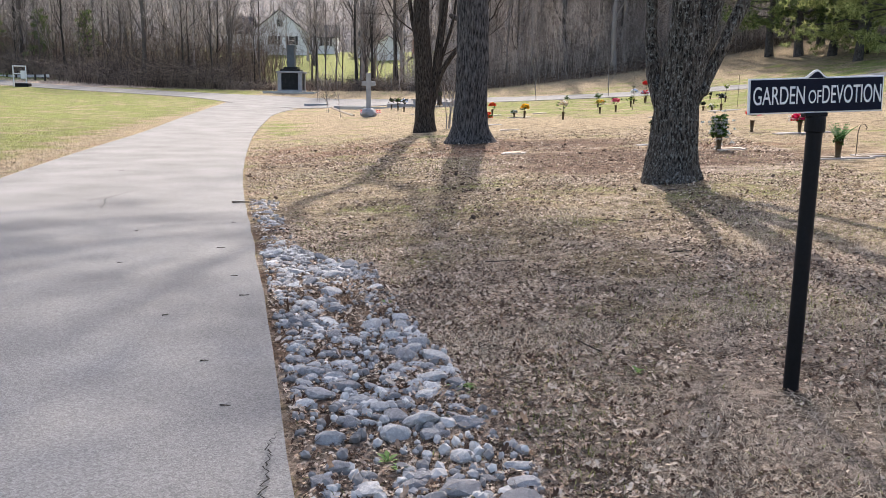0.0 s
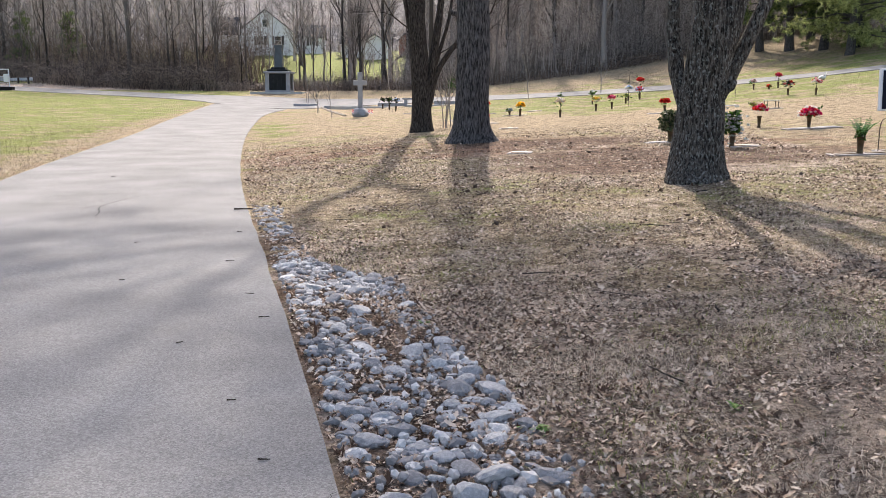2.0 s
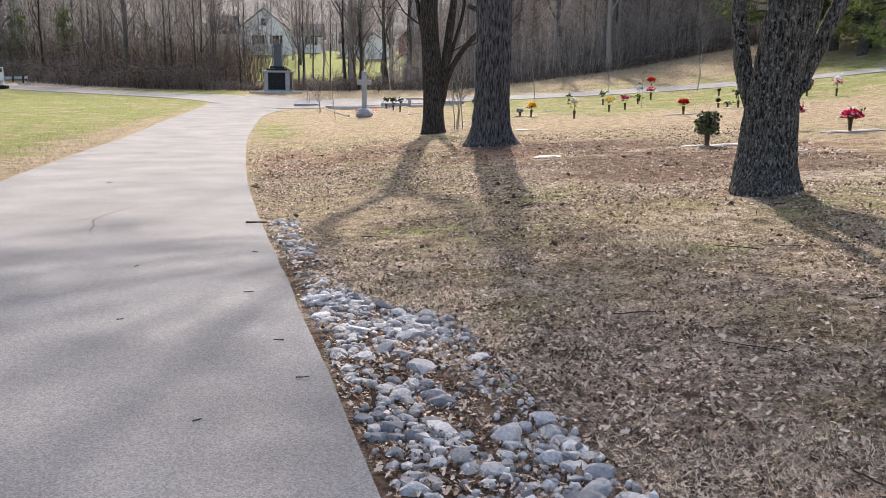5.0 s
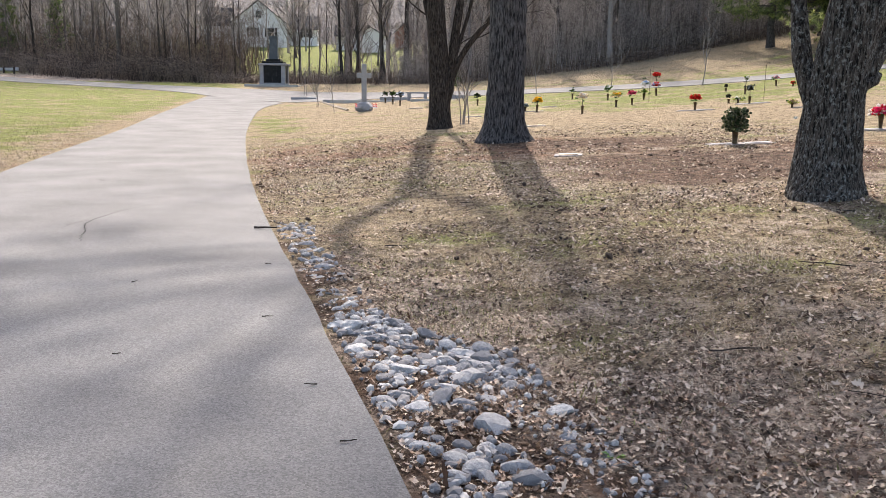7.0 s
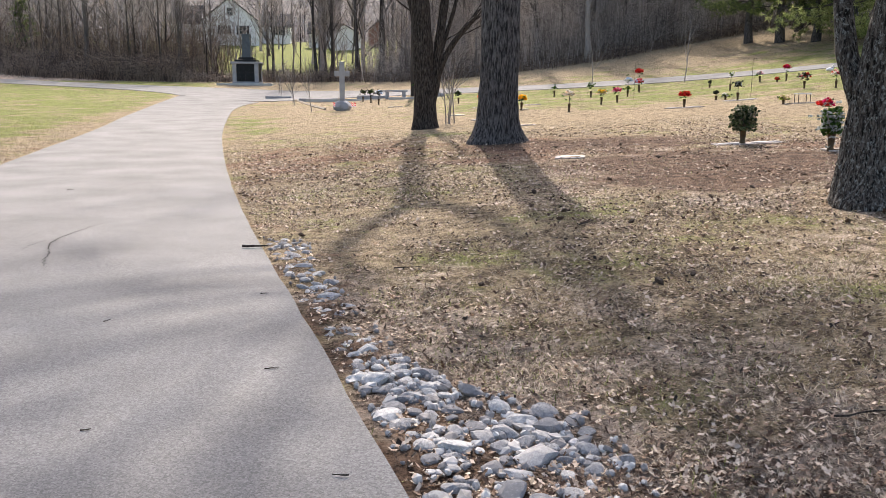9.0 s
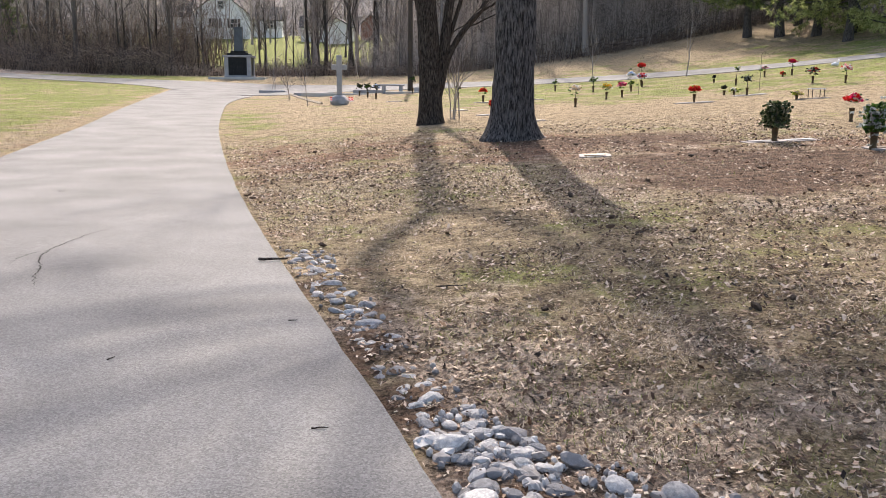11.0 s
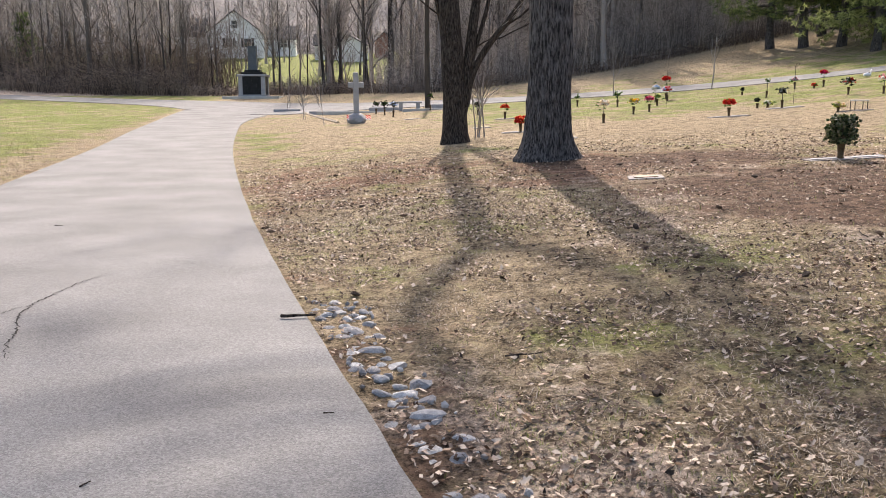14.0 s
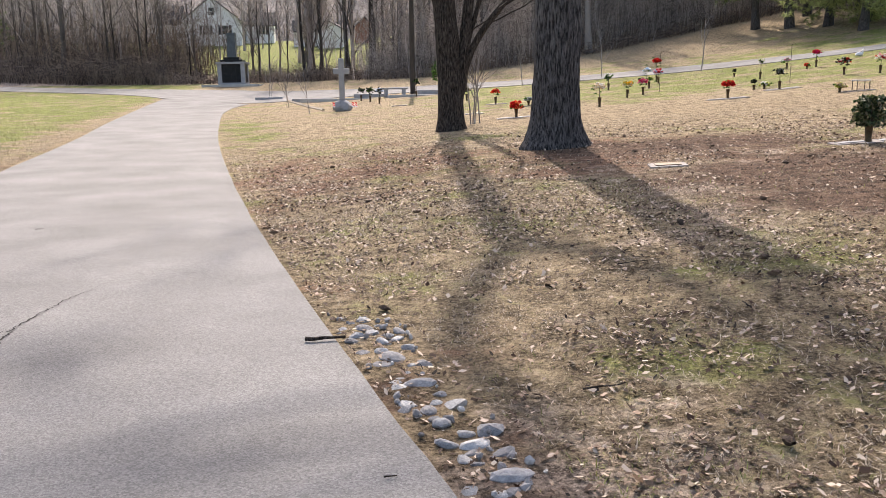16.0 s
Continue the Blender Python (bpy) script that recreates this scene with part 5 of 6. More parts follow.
def leafy(x, y, h, r, count, material, label, vmat, seed, size=0.08):
    """A full leafy arrangement that hides most of its vase."""
    g = np.random.default_rng(seed)
    t = thing("flower_vase", pose(x, y, hz(x, y)), label, "grave flowers", "grave flowers")
    a = Acc()
    a.tube([(0, 0, -0.05), (0, 0, 0.03), (0, 0, 0.06), (0, 0, 0.24), (0, 0, 0.30)], [0.06, 0.06, 0.045, 0.06, 0.075], 14)
    part("vase", a, vmat, t, smooth=True)
    st = Acc()
    for q in range(14):
        d = g.normal(0, 1, 3)
        st.tube([(0, 0, 0.25), (d[0] * r * 0.3, d[1] * r * 0.3, h * 0.6), (d[0] * r * 0.6, d[1] * r * 0.6, h * 0.85)], [0.01, 0.008, 0.005], 4)
    part("stem_bunch", st, M_twig, t, kind="stuff")
    f = Acc()
    z = g.uniform(0.25, h, count) if h > 0.5 else g.uniform(0.2, h, count)
    rad = r * np.sqrt(np.clip(1 - ((z - 0.25 - (h - 0.25) * 0.42) / (h * 0.55)) ** 2, 0.05, 1)) * np.sqrt(g.random(count)) * g.uniform(0.75, 1.1, count)
    an = g.uniform(0, 6.28, count)
    petals(f, np.stack([rad * np.cos(an), rad * np.sin(an), z], -1), size, g, 5)
    part("foliage", f, material, t, kind="stuff")
    return t, g


leafy(4.87, 19.1, 0.68, 0.23, 420, mat("holly", (0.02, 0.038, 0.016), (0.13, 0.17, 0.07), 6, 30, 0.5, 0, island=0.8, c=(0.26, 0.24, 0.15), thin=0.2), "dense dark green leafy bush in bronze grave vase", M_bronze, 71, 0.065)
tg, g0 = leafy(5.6, 17.3, 0.70, 0.18, 80, M_petal["green"], "silvery white and dark bouquet in bronze vase", M_bronze, 72)
a = Acc()
petals(a, np.array([0, 0, 0.46]) + g0.normal(0, 1, (90, 3)) * [0.11, 0.11, 0.13], 0.055, g0, 8)
part("blossoms", a, M_petal["silver"], tg, "silvery white artificial blossoms", kind="stuff")
tg, g0 = leafy(6.84, 14.7, 0.40, 0.07, 30, M_petal["green"], "bright green fern bouquet in dark bronze vase", M_bronze, 73, 0.06)
a = Acc()
for q in range(34):                          # arching fronds with small leaflets
    an, ln = g0.uniform(0, 6.28), g0.uniform(0.22, 0.36)
    out = g0.uniform(0.25, 0.75)
    for u in np.linspace(0.2, 1, 9):
        c = np.array([math.cos(an) * out * ln * u, math.sin(an) * out * ln * u, 0.27 + ln * u * (1.15 - 0.45 * out * u)])
        for sd in (-1, 1):
            tip = c + np.array([-math.sin(an) * sd * 0.035, math.cos(an) * sd * 0.035, 0.012]) * (1.3 - 0.6 * u) + np.array([math.cos(an), math.sin(an), 0]) * 0.02
            a.blade(c, tip, 0.009)
part("fronds", a, mat("fern", (0.03, 0.12, 0.03), (0.14, 0.30, 0.09), 6, 30, 0.5, 0, island=0.7, thin=0.3), tg, "bright green fern fronds", kind="stuff")

for x, y, rz, w in ((5.0, 19.15, -4, 1.55), (8.95, 21.25, 3, 1.7), (6.9, 14.75, -8, 1.3), (8.6, 33.2, 0, 1.6), (1.54, 31.5, 0, 1.4), (11.8, 36.1, 4, 1.6), (1.50, 18.3, -12, 0.62), (2.08, 27.4, -3, 0.75),
                    (0.78, 35.8, 3, 0.75), (3.3, 38.0, 0, 1.3), (5.85, 17.35, -5, 0.7), (7.6, 15.0, -6, 0.75), (12.0, 31.7, 3, 1.2), (2.3, 41.1, 0, 1.0), (9.6, 15.6, -5, 1.1), (-1.5, 45.8, 0, 0.9), (4.6, 41.5, 0, 0.8)):
    marker(x, y, rz, w * 0.82, 0.45 if w < 1 else 0.36)


def hook(x, y, h, label):
    t = thing("shepherd_hook", pose(x, y, hz(x, y)), label, "garden hook")
    a = Acc()
    a.tube([(0, 0, -0.1), (0, 0, h - 0.1), (0.03, 0, h), (0.10, 0, h + 0.03), (0.15, 0, h - 0.03), (0.14, 0, h - 0.07)], [0.007] * 6, 6)
    part("rod", a, M_pole, t)
    return t


hook(7.25, 14.9, 0.55, "thin rusty shepherd hook beside a grave vase")
hook(13.0, 38.0, 1.5, "thin dark shepherd hook among the graves")
hook(9.0, 41.0, 1.6, "thin dark shepherd hook among the graves")
tb = hook(0.8, 57.2, 1.5, "thin hook with hanging green swag by the lane")
a = Acc()
petals(a, np.array([0.14, 0, 1.1]) + np.random.default_rng(9).normal(0, 1, (40, 3)) * [0.1, 0.1, 0.25], 0.13, np.random.default_rng(9), 5)
part("swag", a, M_petal["green"], tb, "dark green hanging swag", kind="stuff")


def wire_stand(x, y):
    t = thing("plant_stand", pose(x, y, hz(x, y), 0, 0, 12), "small pale metal stand on the grass", "stand")
    part("shelf", a_box(-0.26, -0.12, 0.30, 0.26, 0.12, 0.33, 0.006), M_white, t)
    for sx in (-0.23, 0.23):
        for sy in (-0.1, 0.1):
            a = Acc()
            a.tube([(sx, sy, -0.03), (sx, sy, 0.31)], [0.012, 0.012], 6)
            part("leg", a, M_pole, t)


wire_stand(12.1, 31.7)


def swan(x, y):
    t = thing("white_ornament", pose(x, y, hz(x, y), 0, 0, 20) @ Matrix.Scale(0.6, 4), "small white curved-neck garden ornament among graves", "ornament")
    a = Acc()
    a.tube([(-0.45, 0, 0.12), (-0.3, 0, 0.2), (0, 0, 0.22), (0.25, 0, 0.2), (0.35, 0, 0.12)], [0.03, 0.12, 0.18, 0.14, 0.03], 10)
    part("body", a, M_white, t, smooth=True)
    a = Acc()
    a.tube([(0.25, 0, 0.2), (0.4, 0, 0.35), (0.33, 0, 0.52), (0.42, 0, 0.6), (0.52, 0, 0.55)], [0.06, 0.05, 0.045, 0.05, 0.02], 8)
    part("neck", a, M_white, t, smooth=True)


swan(21.0, 47.2)

# ---------------------------------------------------------------- ground details
def rock_mesh(seed, flat=0.5, fine=2):
    """A broken, worn stone: a ball cut by a few planes, with rounded corners."""
    g = np.random.default_rng(seed)
    bm = bmesh.new()
    bmesh.ops.create_icosphere(bm, subdivisions=fine, radius=1.0)
    cuts = []
    for q in range(8):
        n = Vector(g.normal(0, 1, 3)).normalized()
        cuts.append((n, g.uniform(0.55, 0.82)))
    wide = g.uniform(0.40, 0.50)
    for v in bm.verts:
        p = v.co.copy()
        for n, d in cuts:
            over = p.dot(n) - d
            if over > 0:
                p -= n * over * 0.92
        v.co = Vector((p.x * 0.52, p.y * 1.05 * wide, p.z * 0.55 * flat))
    a = Acc()
    a.bm(bm)
    return a


def bed_width(y):
    return float(np.interp(y, [1.5, 3.0, 6.6, 7.5, 7.9, 8.3, 8.8, 12.2, 12.5], [1.0, 0.97, 0.96, 0.98, 0.62, 0.42, 0.36, 0.46, 0.0]))


def build_rocks():
    t = thing("rock_bed", pose(0, 0, 0), "blue-grey limestone rocks edging the drive among dead leaves", "rocks")
    meshes = [rock_mesh(900 + k, 0.55 + 0.06 * (k % 4)).mesh("stone") for k in range(16)]
    for me in meshes:
        me.materials.append(M_stone)
    g = np.random.default_rng(77)
    placed = []
    tries = 0
    while len(placed) < 330 and tries < 60000:
        tries += 1
        y = g.uniform(2.5, 12.3)
        if y > 8.4 and g.random() < 0.84:
            continue
        w = bed_width(y)
        off = g.uniform(0.07, max(w, 0.2))
        gap = noise.noise(Vector((off * 2.2, y * 1.3, 6)))
        if gap > 0.04 and y < 8.3 and g.random() < 0.88 or 4.6 < y < 5.1 and 0.25 < off < 0.8 and g.random() < 0.9:
            continue
        if off < 0.16 and y < 7.5 and g.random() < 0.5:
            continue
        s = min(0.18, 0.098 * math.exp(g.normal(0.04, 0.36))) * (1.0 if y < 8.3 else 0.9)
        if off < 0.8 * s + 0.02:
            continue
        x = float(np.interp(y, EDGE_Y, EDGE_X)) + off
        if any((x - px) ** 2 + (y - py) ** 2 < (0.40 * (s + ps)) ** 2 for px, py, ps in placed):
            continue
        placed.append((x, y, s))
        part("stone", meshes[g.integers(0, 16)], M_stone, t, m=pose(x, y, hz(x, y) + (0.03 if y < 8.3 else -0.06) * s, g.normal(0, 9), g.normal(0, 9), g.uniform(-50, 50)) @ Matrix.Diagonal((s * g.uniform(1.05, 1.4), s * g.uniform(0.95, 1.2), s * g.uniform(0.7, 1.0), 1)))
    small = Acc()
    shapes = [rock_mesh(950 + k, 0.7, 1) for k in range(8)]
    for q in range(620):
        y = g.uniform(2.2, 8.2)
        off = g.uniform(0.06, bed_width(y))
        if noise.noise(Vector((off * 2.2, y * 1.3, 6))) > 0.02:
            continue
        x = float(np.interp(y, EDGE_Y, EDGE_X)) + off
        s = g.uniform(0.045, 0.10)
        a = shapes[g.integers(0, 8)]
        m = pose(x, y, hz(x, y) + 0.004, g.normal(0, 14), g.normal(0, 14), g.uniform(0, 360)) @ Matrix.Diagonal((s * 1.25, s, s * 0.75, 1))
        R, T = np.array(m.to_3x3()), np.array(m.translation)
        small.add(a.v[0] @ R.T + T, a.f[0])
    for q in range(1000):
        y = g.uniform(2.2, 8.4) if q % 12 else g.uniform(8, 12.5)
        off = g.uniform(0.06, bed_width(y) + 0.06)
        if y > 5 and off < 0.2 and g.random() < 0.5:
            continue
        x = float(np.interp(y, EDGE_Y, EDGE_X)) + off
        s = g.uniform(0.02, 0.075) * (1.0 if y < 5 else 0.8)
        a = shapes[g.integers(0, 8)]
        m = pose(x, y, hz(x, y) + 0.012, g.uniform(0, 360), g.uniform(0, 360), g.uniform(0, 360)) @ Matrix.Scale(s, 4)
        R, T = np.array(m.to_3x3()), np.array(m.translation)
        small.add(a.v[0] @ R.T + T, a.f[0])
    part("gravel", small, M_pebble, t, "small grey limestone gravel", kind="stuff")


build_rocks()


def scatter(g, n, y0, y1, x_of, keep):
    """Random places beside the drive."""
    Y = g.uniform(y0, y1, n)
    X = x_of(g, Y)
    k = keep(X, Y, g.random(n))
    return X[k], Y[k]


def wobble(X, Y):
    return np.array([0.022 * noise.noise(Vector((x * 1.3, y * 1.3, 0))) for x, y in zip(X, Y)])


def build_leaves():
    """Dead oak and maple leaves, curled and lobed."""
    g = np.random.default_rng(51)
    out = np.array([(0, -0.5, 0), (0.17, -0.28, 0.03), (0.12, -0.1, 0.02), (0.33, 0.08, 0.08), (0.14, 0.18, 0.03), (0.16, 0.36, 0.04), (0, 0.5, 0.02), (-0.16, 0.36, 0.05), (-0.14, 0.18, 0.02), (-0.33, 0.08, 0.09), (-0.12, -0.1, 0.02), (-0.17, -0.28, 0.03)])
    spots = []
    for n, y0, y1, lo, hi, dens in ((40000, 2.2, 7.0, 0.03, 4.8, 0.85), (30000, 6.5, 12, 0.03, 8.5, 0.70), (5000, 12, 22, 0.1, 11, 0.35), (1500, 22, 34, 0.5, 16, 0.3)):
        X, Y = scatter(g, n, y0, y1, lambda q, yy: np.interp(yy, EDGE_Y, EDGE_X) + q.uniform(lo, hi, len(yy)), lambda xx, yy, r: r < 2)
        _, _, li, _ = patches(X, Y)
        e = beside(X, Y)
        nz = np.array([noise.noise(Vector((x * 0.9, y * 0.9, 5))) for x, y in zip(X, Y)])
        edge = np.exp(-((e - np.array([bed_width(y) for y in Y]) - 0.35) / 0.45) ** 2) * (Y < 8.5)
        inside = (e < np.array([bed_width(y) for y in Y])) & (Y < 8.6)
        w = 0.12 + 0.40 * nz + 0.45 * inside + 0.80 * edge + 0.35 * np.clip(li, 0, 1)
        k = g.random(len(X)) < np.clip(w, 0.03, 1) * dens
        spots.append(np.stack([X[k], Y[k]], -1))
    S = np.concatenate(spots)
    Z = H(S[:, 0], S[:, 1]) + wobble(S[:, 0], S[:, 1])
    n = len(S)
    size = g.uniform(0.016, 0.042, n) * np.where(g.random(n) < 0.12, 1.45, 1.0)
    curl = g.uniform(-0.2, 1.6, n)
    base = np.repeat(out[None], n, 0)
    base[:, :, 2] += curl[:, None] * (base[:, :, 0] ** 2 * 1.6 + 0.35 * base[:, :, 1] ** 2)
    base *= size[:, None, None]
    az, tx, ty = g.uniform(0, 6.28, n), g.normal(0, 0.32, n), g.normal(0, 0.32, n)
    ca, sa = np.cos(az)[:, None], np.sin(az)[:, None]
    X, Y = base[:, :, 0] * ca - base[:, :, 1] * sa, base[:, :, 0] * sa + base[:, :, 1] * ca
    Zl = base[:, :, 2] + X * np.tan(tx)[:, None] + Y * np.tan(ty)[:, None]
    Zl -= np.minimum(Zl.min(1), 0)[:, None] * 0.8
    V = np.stack([X + S[:, :1], Y + S[:, 1:], Zl + Z[:, None] + 0.006], -1)
    tri = np.array([[0, 1, 11], [1, 2, 11], [2, 10, 11], [2, 3, 4], [2, 4, 10], [4, 8, 10], [8, 9, 10], [4, 5, 8], [5, 7, 8], [5, 6, 7]])
    a = Acc()
    a.add(V.reshape(-1, 3), (np.arange(n)[:, None, None] * 12 + tri[None]).reshape(-1, 3))
    tagged(part("fallen_leaves", a, M_leaf, kind="stuff"), "brown curled dead leaves on the lawn", "leaves")


build_leaves()


def build_flecks():
    """Broken leaf bits, bark chips and bits of straw lying everywhere on the lawn."""
    g = np.random.default_rng(52)
    for name, n, material, size, label in (("leaf_bits", 130000, M_leaf, 0.0125, "small broken bits of dead leaf"), ("bark_bits", 45000, M_chip, 0.011, "small dark bits of bark and cone scales")):
        u = g.random(n)
        Y = 2.2 + 24 * u ** 1.15
        X = np.interp(Y, EDGE_Y, EDGE_X) + g.uniform(0.006, 1, n) * np.interp(Y, [2, 6, 12, 26], [4.4, 7.0, 9.0, 14])
        nz = np.array([noise.noise(Vector((x * 0.7, y * 0.7, 31 + len(name)))) + 0.6 * noise.noise(Vector((x * 2.3, y * 2.3, 3))) for x, y in zip(X, Y)])
        bare = 1 - 0.7 * np.clip(1.6 * (patches(X, Y)[3] + 0.15), 0, 1) * (Y > 10)
        k = g.random(n) < np.clip(0.55 + 1.1 * nz, 0.08, 1) * np.clip((27 - Y) / 9, 0, 1) * bare
        X, Y = X[k], Y[k]
        m = len(X)
        Z = H(X, Y) + wobble(X, Y) + 0.012
        L = size * g.uniform(0.5, 1.5, m) * np.interp(Y, [2, 10, 26], [0.9, 1.4, 2.1])
        W = L * g.uniform(0.25, 0.8, m)
        az, t1, t2 = g.uniform(0, 6.28, m), g.normal(0, 0.35, m), g.normal(0, 0.35, m)
        D = np.stack([np.cos(az), np.sin(az), t1], -1) * L[:, None]
        S = np.stack([-np.sin(az), np.cos(az), t2], -1) * W[:, None]
        C = np.stack([X, Y, Z], -1)
        V = np.stack([C - D, C - 0.2 * D + S, C + D, C + 0.3 * D - S], 1).reshape(-1, 3)
        a = Acc()
        a.add(V, np.arange(4 * m).reshape(-1, 4))
        tagged(part(name, a, material, kind="stuff"), label + " on the lawn", "litter")


build_flecks()


def strands(name, X, Y, g, length, width, lie, material, label, lift=0.0):
    """Short grass strands: bent two-piece blades."""
    n = len(X)
    Z = H(X, Y) + (wobble(X, Y) if n < 200000 else 0) + lift
    az, el = g.uniform(0, 6.28, n), np.clip(g.normal(lie, 0.3, n), 0.05, 1.4)
    L = length * g.uniform(0.5, 1.4, n)
    D = np.stack([np.cos(az) * np.cos(el), np.sin(az) * np.cos(el), np.sin(el)], -1)
    S = np.stack([-np.sin(az), np.cos(az), np.zeros(n)], -1) * (width * g.uniform(0.6, 1.3, n))[:, None] / 2
    B = np.stack([X, Y, Z - 0.004], -1)
    mid = B + D * (0.55 * L)[:, None]
    D2 = D.copy()
    D2[:, 2] -= 0.45
    tip = mid + D2 * (0.5 * L)[:, None]
    tip[:, 2] = np.maximum(tip[:, 2], Z + 0.003)
    V = np.stack([B - S, B + S, mid + S * 0.8, mid - S * 0.8, tip], 1).reshape(-1, 3)
    o = np.arange(n)[:, None] * 5
    a = Acc()
    a.add(V, np.concatenate([o + [[0, 1, 2]], o + [[0, 2, 3]], o + [[3, 2, 4]]]))
    tagged(part(name, a, material, kind="stuff"), label, "grass")


def build_grass():
    g = np.random.default_rng(61)
    XX, YY = [], []
    for n, y0, y1, lo, hi in ((110000, 2.2, 5.5, 0.0, 4.2), (150000, 5.5, 10, 0.0, 7.5), (110000, 10, 17, 0.0, 10), (40000, 17, 28, 0.0, 14)):
        Y = g.uniform(y0, y1, n)
        e = g.uniform(lo, hi, n)
        X = np.interp(Y, EDGE_Y, EDGE_X) + e
        nz = np.array([noise.noise(Vector((x * 0.8, y * 0.8, 9))) for x, y in zip(X, Y)])
        bw = np.array([bed_width(y) for y in Y])
        bare = 1 - 0.85 * np.clip(2.2 * (patches(X, Y)[3] + 0.15), 0, 1)
        k = (g.random(n) < np.clip(0.75 + 0.9 * nz, 0.12, 1) * bare) & ((e > bw + 0.1) | (g.random(n) < 0.12))
        XX.append(X[k])
        YY.append(Y[k])
    X, Y = np.concatenate(XX), np.concatenate(YY)
    gr = patches(X, Y)[0]
    nz = np.array([noise.noise(Vector((x * 0.45, y * 0.45, 2))) for x, y in zip(X, Y)])
    green = g.random(len(X)) < np.clip(0.08 + 0.9 * (gr + 0.05) + 0.5 * (nz - 0.1), 0.03, 0.8)
    grown = np.where(Y > 15, 1.4, 1.0)
    strands("dry_grass", X[~green], Y[~green], g, 0.042 * grown[~green], 0.0040 * grown[~green], 0.45, M_grass, "straw-coloured dormant grass strands")
    strands("green_grass", X[green], Y[green], g, 0.045 * grown[green], 0.0045 * grown[green], 0.7, M_green, "sparse green grass strands in the lawn")
    # verge and lawn on the far side of the drive
    Y = 12 + g.exponential(12, 30000)
    X = np.interp(Y, EDGE_Y, EDGE_X) - 4.35 - g.exponential(3.0, 30000)
    gr = patches(X, Y)[0]
    green = g.random(len(X)) < np.clip(gr + 0.15, 0.05, 0.95)
    strands("lawn_grass", X[green], Y[green], g, 0.07, 0.011, 0.9, M_green, "green winter lawn grass")
    strands("verge_grass", X[~green], Y[~green], g, 0.06, 0.010, 0.5, M_grass, "straw-coloured verge grass")


build_grass()


def weed(x, y, r, seed):
    g = np.random.default_rng(seed)
    t = thing("weed", pose(x, y, hz(x, y)), "small bright green weed among limestone and leaves", "weed", "weeds by the rocks")
    for k in range(9):
        a = Acc()
        an, ln, rise = g.uniform(0, 6.28), r * g.uniform(0.6, 1.1), g.uniform(0.25, 0.8)
        d = np.array([math.cos(an), math.sin(an), 0.0])
        q = np.array([-math.sin(an), math.cos(an), 0.0]) * ln * 0.22
        z = np.array([0, 0, 1.0]) * ln * rise
        a.add([(0, 0, 0.0), d * ln * 0.5 - q + z * 0.7, d * ln * 0.55 + z * 0.6, d * ln * 0.5 + q + z * 0.7, d * ln + z * 0.75], [[0, 1, 2], [0, 2, 3], [1, 4, 2], [2, 4, 3]])
        part("leaf", a, M_weed, t, smooth=True)


M_weed = mat("weed_leaf", (0.06, 0.15, 0.025), (0.20, 0.34, 0.08), 20, 60, 0.5, 0, island=0.5, thin=0.3)
for k, (x, y, r) in enumerate(((0.10, 4.22, 0.085), (0.17, 4.16, 0.06), (-0.22, 3.35, 0.06), (-0.16, 3.28, 0.05), (1.05, 4.30, 0.05), (-0.40, 6.05, 0.06))):
    weed(x, y, r, 800 + k)


def cone_mesh(seed):
    g = np.random.default_rng(seed)
    a = Acc()
    rings, sides = 6, 8
    V, u = [], np.linspace(0, 1, rings)
    for i, q in enumerate(u):
        r = 0.5 * math.sin(math.pi * (0.12 + 0.8 * q)) * (1 - 0.25 * q)
        for j in range(sides):
            an = 2 * math.pi * (j + 0.5 * (i % 2)) / sides
            rr = r * (1.18 if (i + j) % 2 else 0.82)
            V.append((q - 0.5, rr * math.cos(an) * 0.8, rr * math.sin(an) * 0.8))
    a.add(V, [[i * sides + j, i * sides + (j + 1) % sides, (i + 1) * sides + (j + 1) % sides, (i + 1) * sides + j] for i in range(rings - 1) for j in range(sides)])
    return a.mesh("pine_cone")


CONES = [cone_mesh(k) for k in range(3)]
g = np.random.default_rng(33)
KNOWN = [(-0.89, 9.93), (-3.64, 15.72), (-2.65, 17.46), (-2.5, 16.0), (-2.1, 16.3), (-1.0, 15.6), (0.2, 14.2), (2.0, 13.0), (-0.2, 18.0), (2.8, 17.5), (3.4, 18.0), (4.2, 16.5), (-8.6, 15.4), (-8.9, 16.6), (-9.2, 18.0)]
for k in range(46):
    if k < len(KNOWN):
        x, y = KNOWN[k]
    else:
        y = g.uniform(9, 26)
        x = float(np.interp(y, EDGE_Y, EDGE_X)) + g.uniform(0.4, 8)
    s = g.uniform(0.055, 0.085)
    ob = part("pine_cone", CONES[k % 3], M_cone, m=pose(x, y, hz(x, y) + 0.03, g.normal(0, 15), g.normal(0, 15), g.uniform(0, 360)) @ Matrix.Diagonal((1.3 * s, s, 0.7 * s, 1)))
    tagged(ob, "dark fallen pine cone on the lawn", "pine cone", "fallen pine cones")


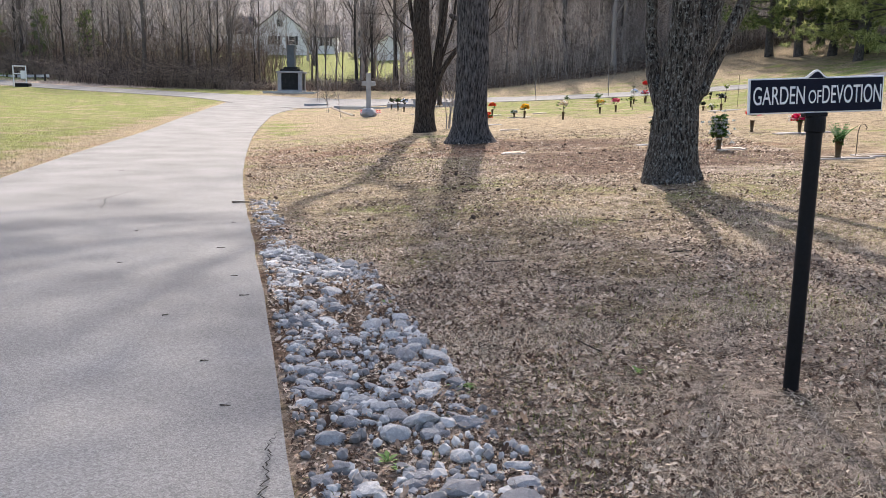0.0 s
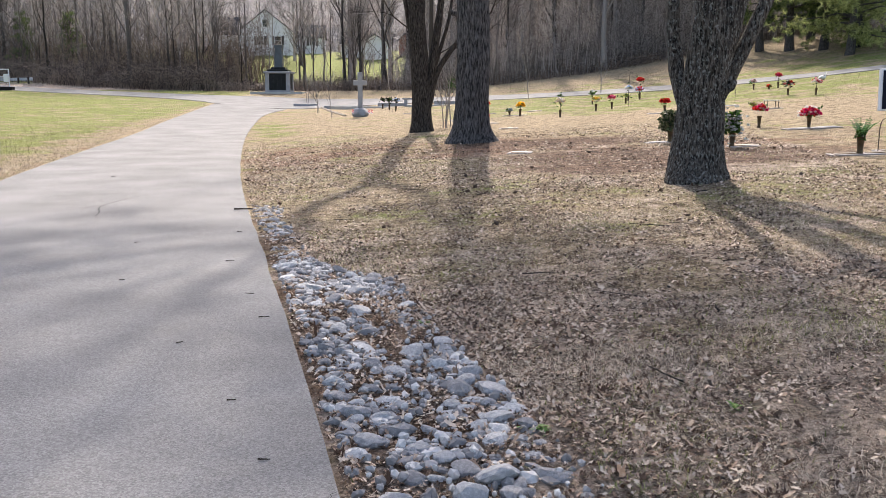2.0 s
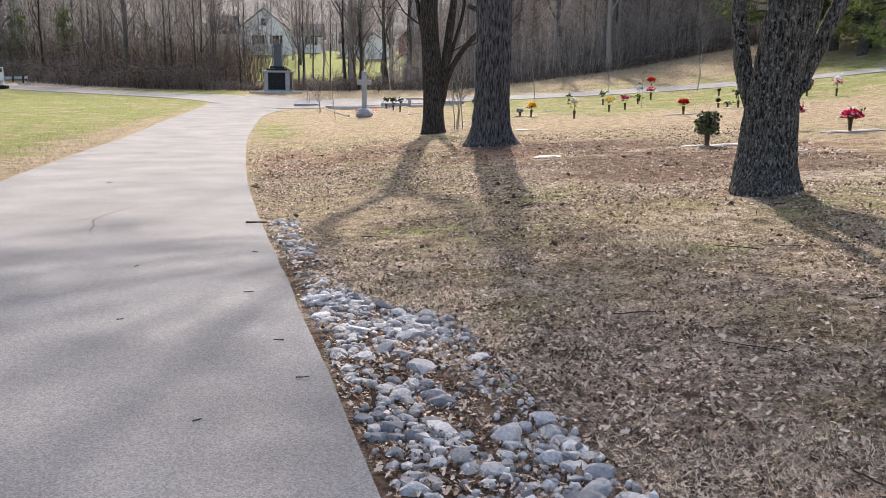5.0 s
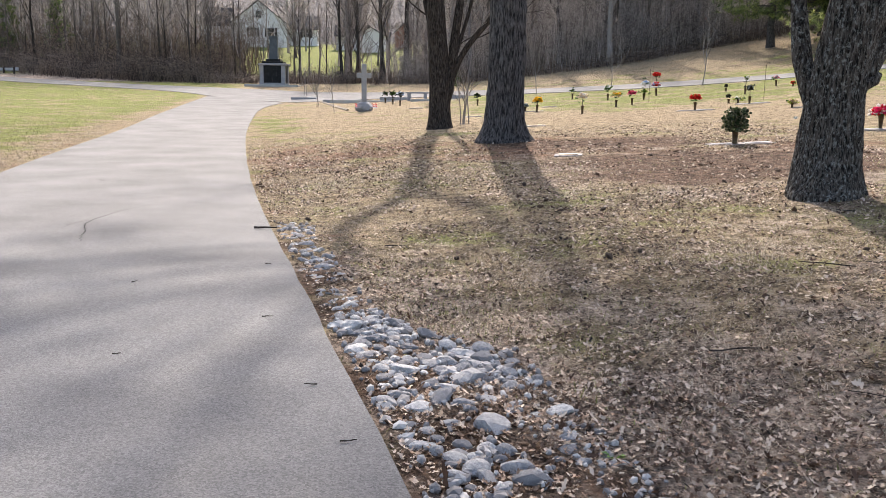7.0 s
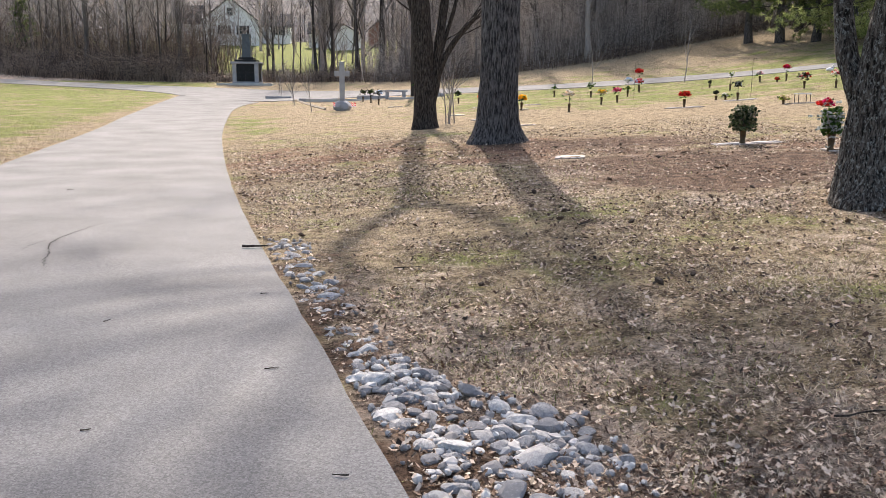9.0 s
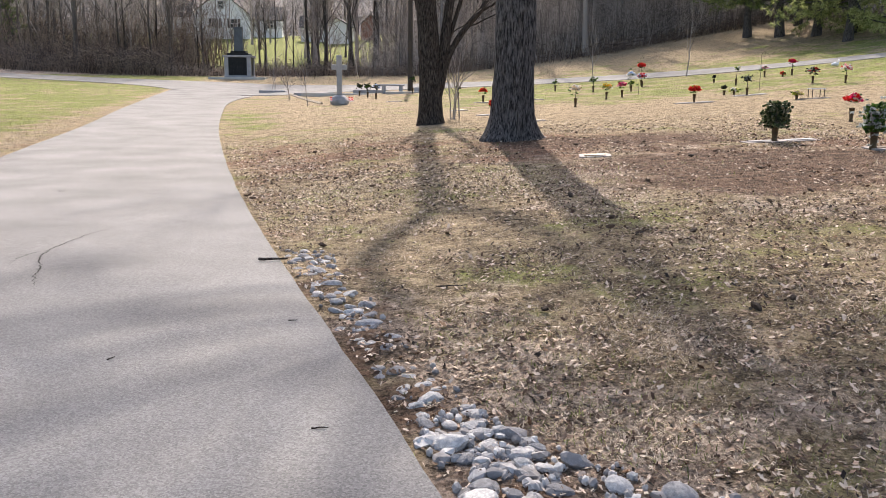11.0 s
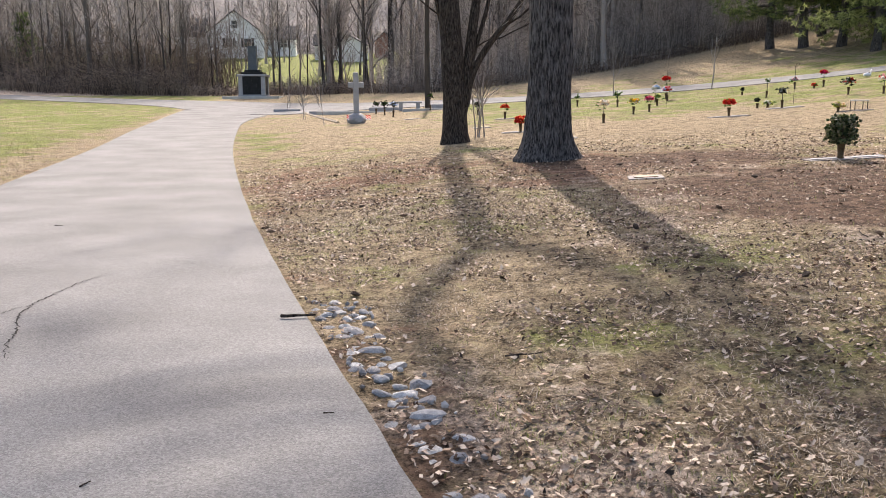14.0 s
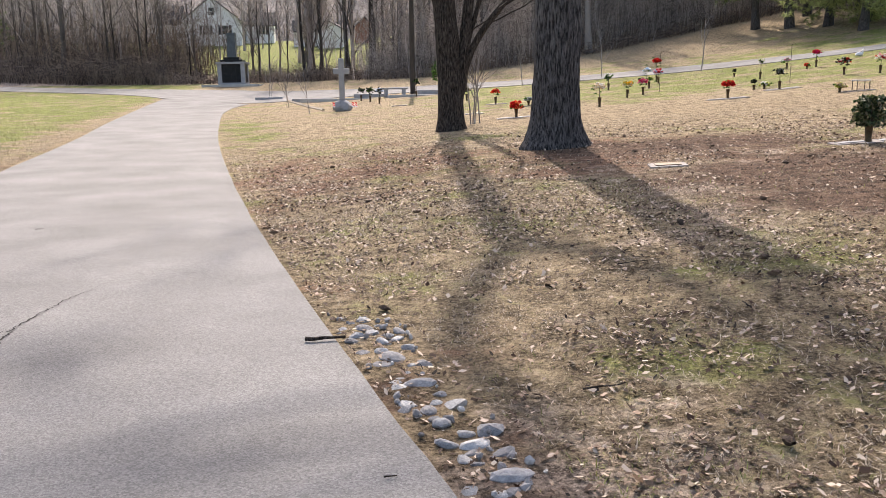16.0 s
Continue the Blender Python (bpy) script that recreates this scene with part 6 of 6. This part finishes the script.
def twig(x, y, ln, r, rz, label, on_road=False, seed=0):
    g = np.random.default_rng(seed)
    q = np.linspace(-0.5, 0.5, 6)
    c, s = math.cos(radians(rz)), math.sin(radians(rz))
    P = [(ln * u * c + g.normal(0, 0.03 * ln) * -s, ln * u * s + g.normal(0, 0.03 * ln) * c, 0) for u in q]
    z = hz(x, y) + (0.036 if on_road else 0.012) + r
    a = Acc()
    a.tube(P, np.linspace(r, r * 0.55, 6), 7, True)
    ob = part("twig", a, M_barkA, m=pose(x, y, z))
    tagged(ob, label, "twig")


twig(-2.86, 11.75, 0.24, 0.013, 4, "short dark broken branch across the drive's edge", True, 1)
for k, (x, y, ln, rz) in enumerate(((-1.35, 4.6, 0.06, 10), (-1.05, 3.9, 0.07, 0), (-1.5, 6.2, 0.10, 15), (-1.75, 6.9, 0.09, 170), (-2.2, 8.2, 0.10, 5), (-1.9, 5.6, 0.06, 40), (-2.5, 9.9, 0.07, 10), (-6.3, 16.4, 0.12, 5), (-3.4, 9.2, 0.07, 60), (-2.9, 7.4, 0.06, 20), (-4.4, 22, 0.12, 0))):
    twig(x, y, ln * 0.75, 0.004, rz, "small dark twig lying on the asphalt", True, 10 + k)
for k in range(26):
    y = g.uniform(3, 16)
    x = float(np.interp(y, EDGE_Y, EDGE_X)) + g.uniform(1.0, 6)
    twig(x, y, g.uniform(0.12, 0.45), g.uniform(0.003, 0.008), g.uniform(0, 180), "thin fallen twig on the grass", False, 40 + k)


def crack(pts, width, name="crack"):
    P = resample(pts, 90)
    g = np.random.default_rng(len(pts))
    P[1:-1] += g.normal(0, 0.011, (88, 2))
    w = width * np.clip(np.sin(np.linspace(0.05, 3.09, 90)) * 1.3, 0.1, 1) * g.uniform(0.5, 1.4, 90)
    T = np.gradient(P, axis=0)
    T /= np.linalg.norm(T, axis=1)[:, None]
    S = np.stack([-T[:, 1], T[:, 0]], -1) * w[:, None] / 2
    z = (H(P[:, 0], P[:, 1]) + 0.0385)[:, None]
    V = np.concatenate([np.hstack([P - S, z]), np.hstack([P + S, z])])
    a = Acc()
    a.add(V, [[i, i + 1, 91 + i, 90 + i] for i in range(89)])
    return part(name, a, M_crack, kind="structure", label="open crack in the asphalt")


crack([(-4.70, 13.45), (-4.83, 13.02), (-4.87, 12.62), (-4.92, 12.28), (-4.83, 11.87), (-4.68, 11.55), (-4.60, 11.19), (-4.43, 10.81)], 0.013)
crack([(-0.62, 2.4), (-0.66, 3.0), (-0.75, 3.4), (-0.72, 3.7)], 0.007)
crack([(-4.92, 12.28), (-5.02, 12.0), (-5.0, 11.7)], 0.005)
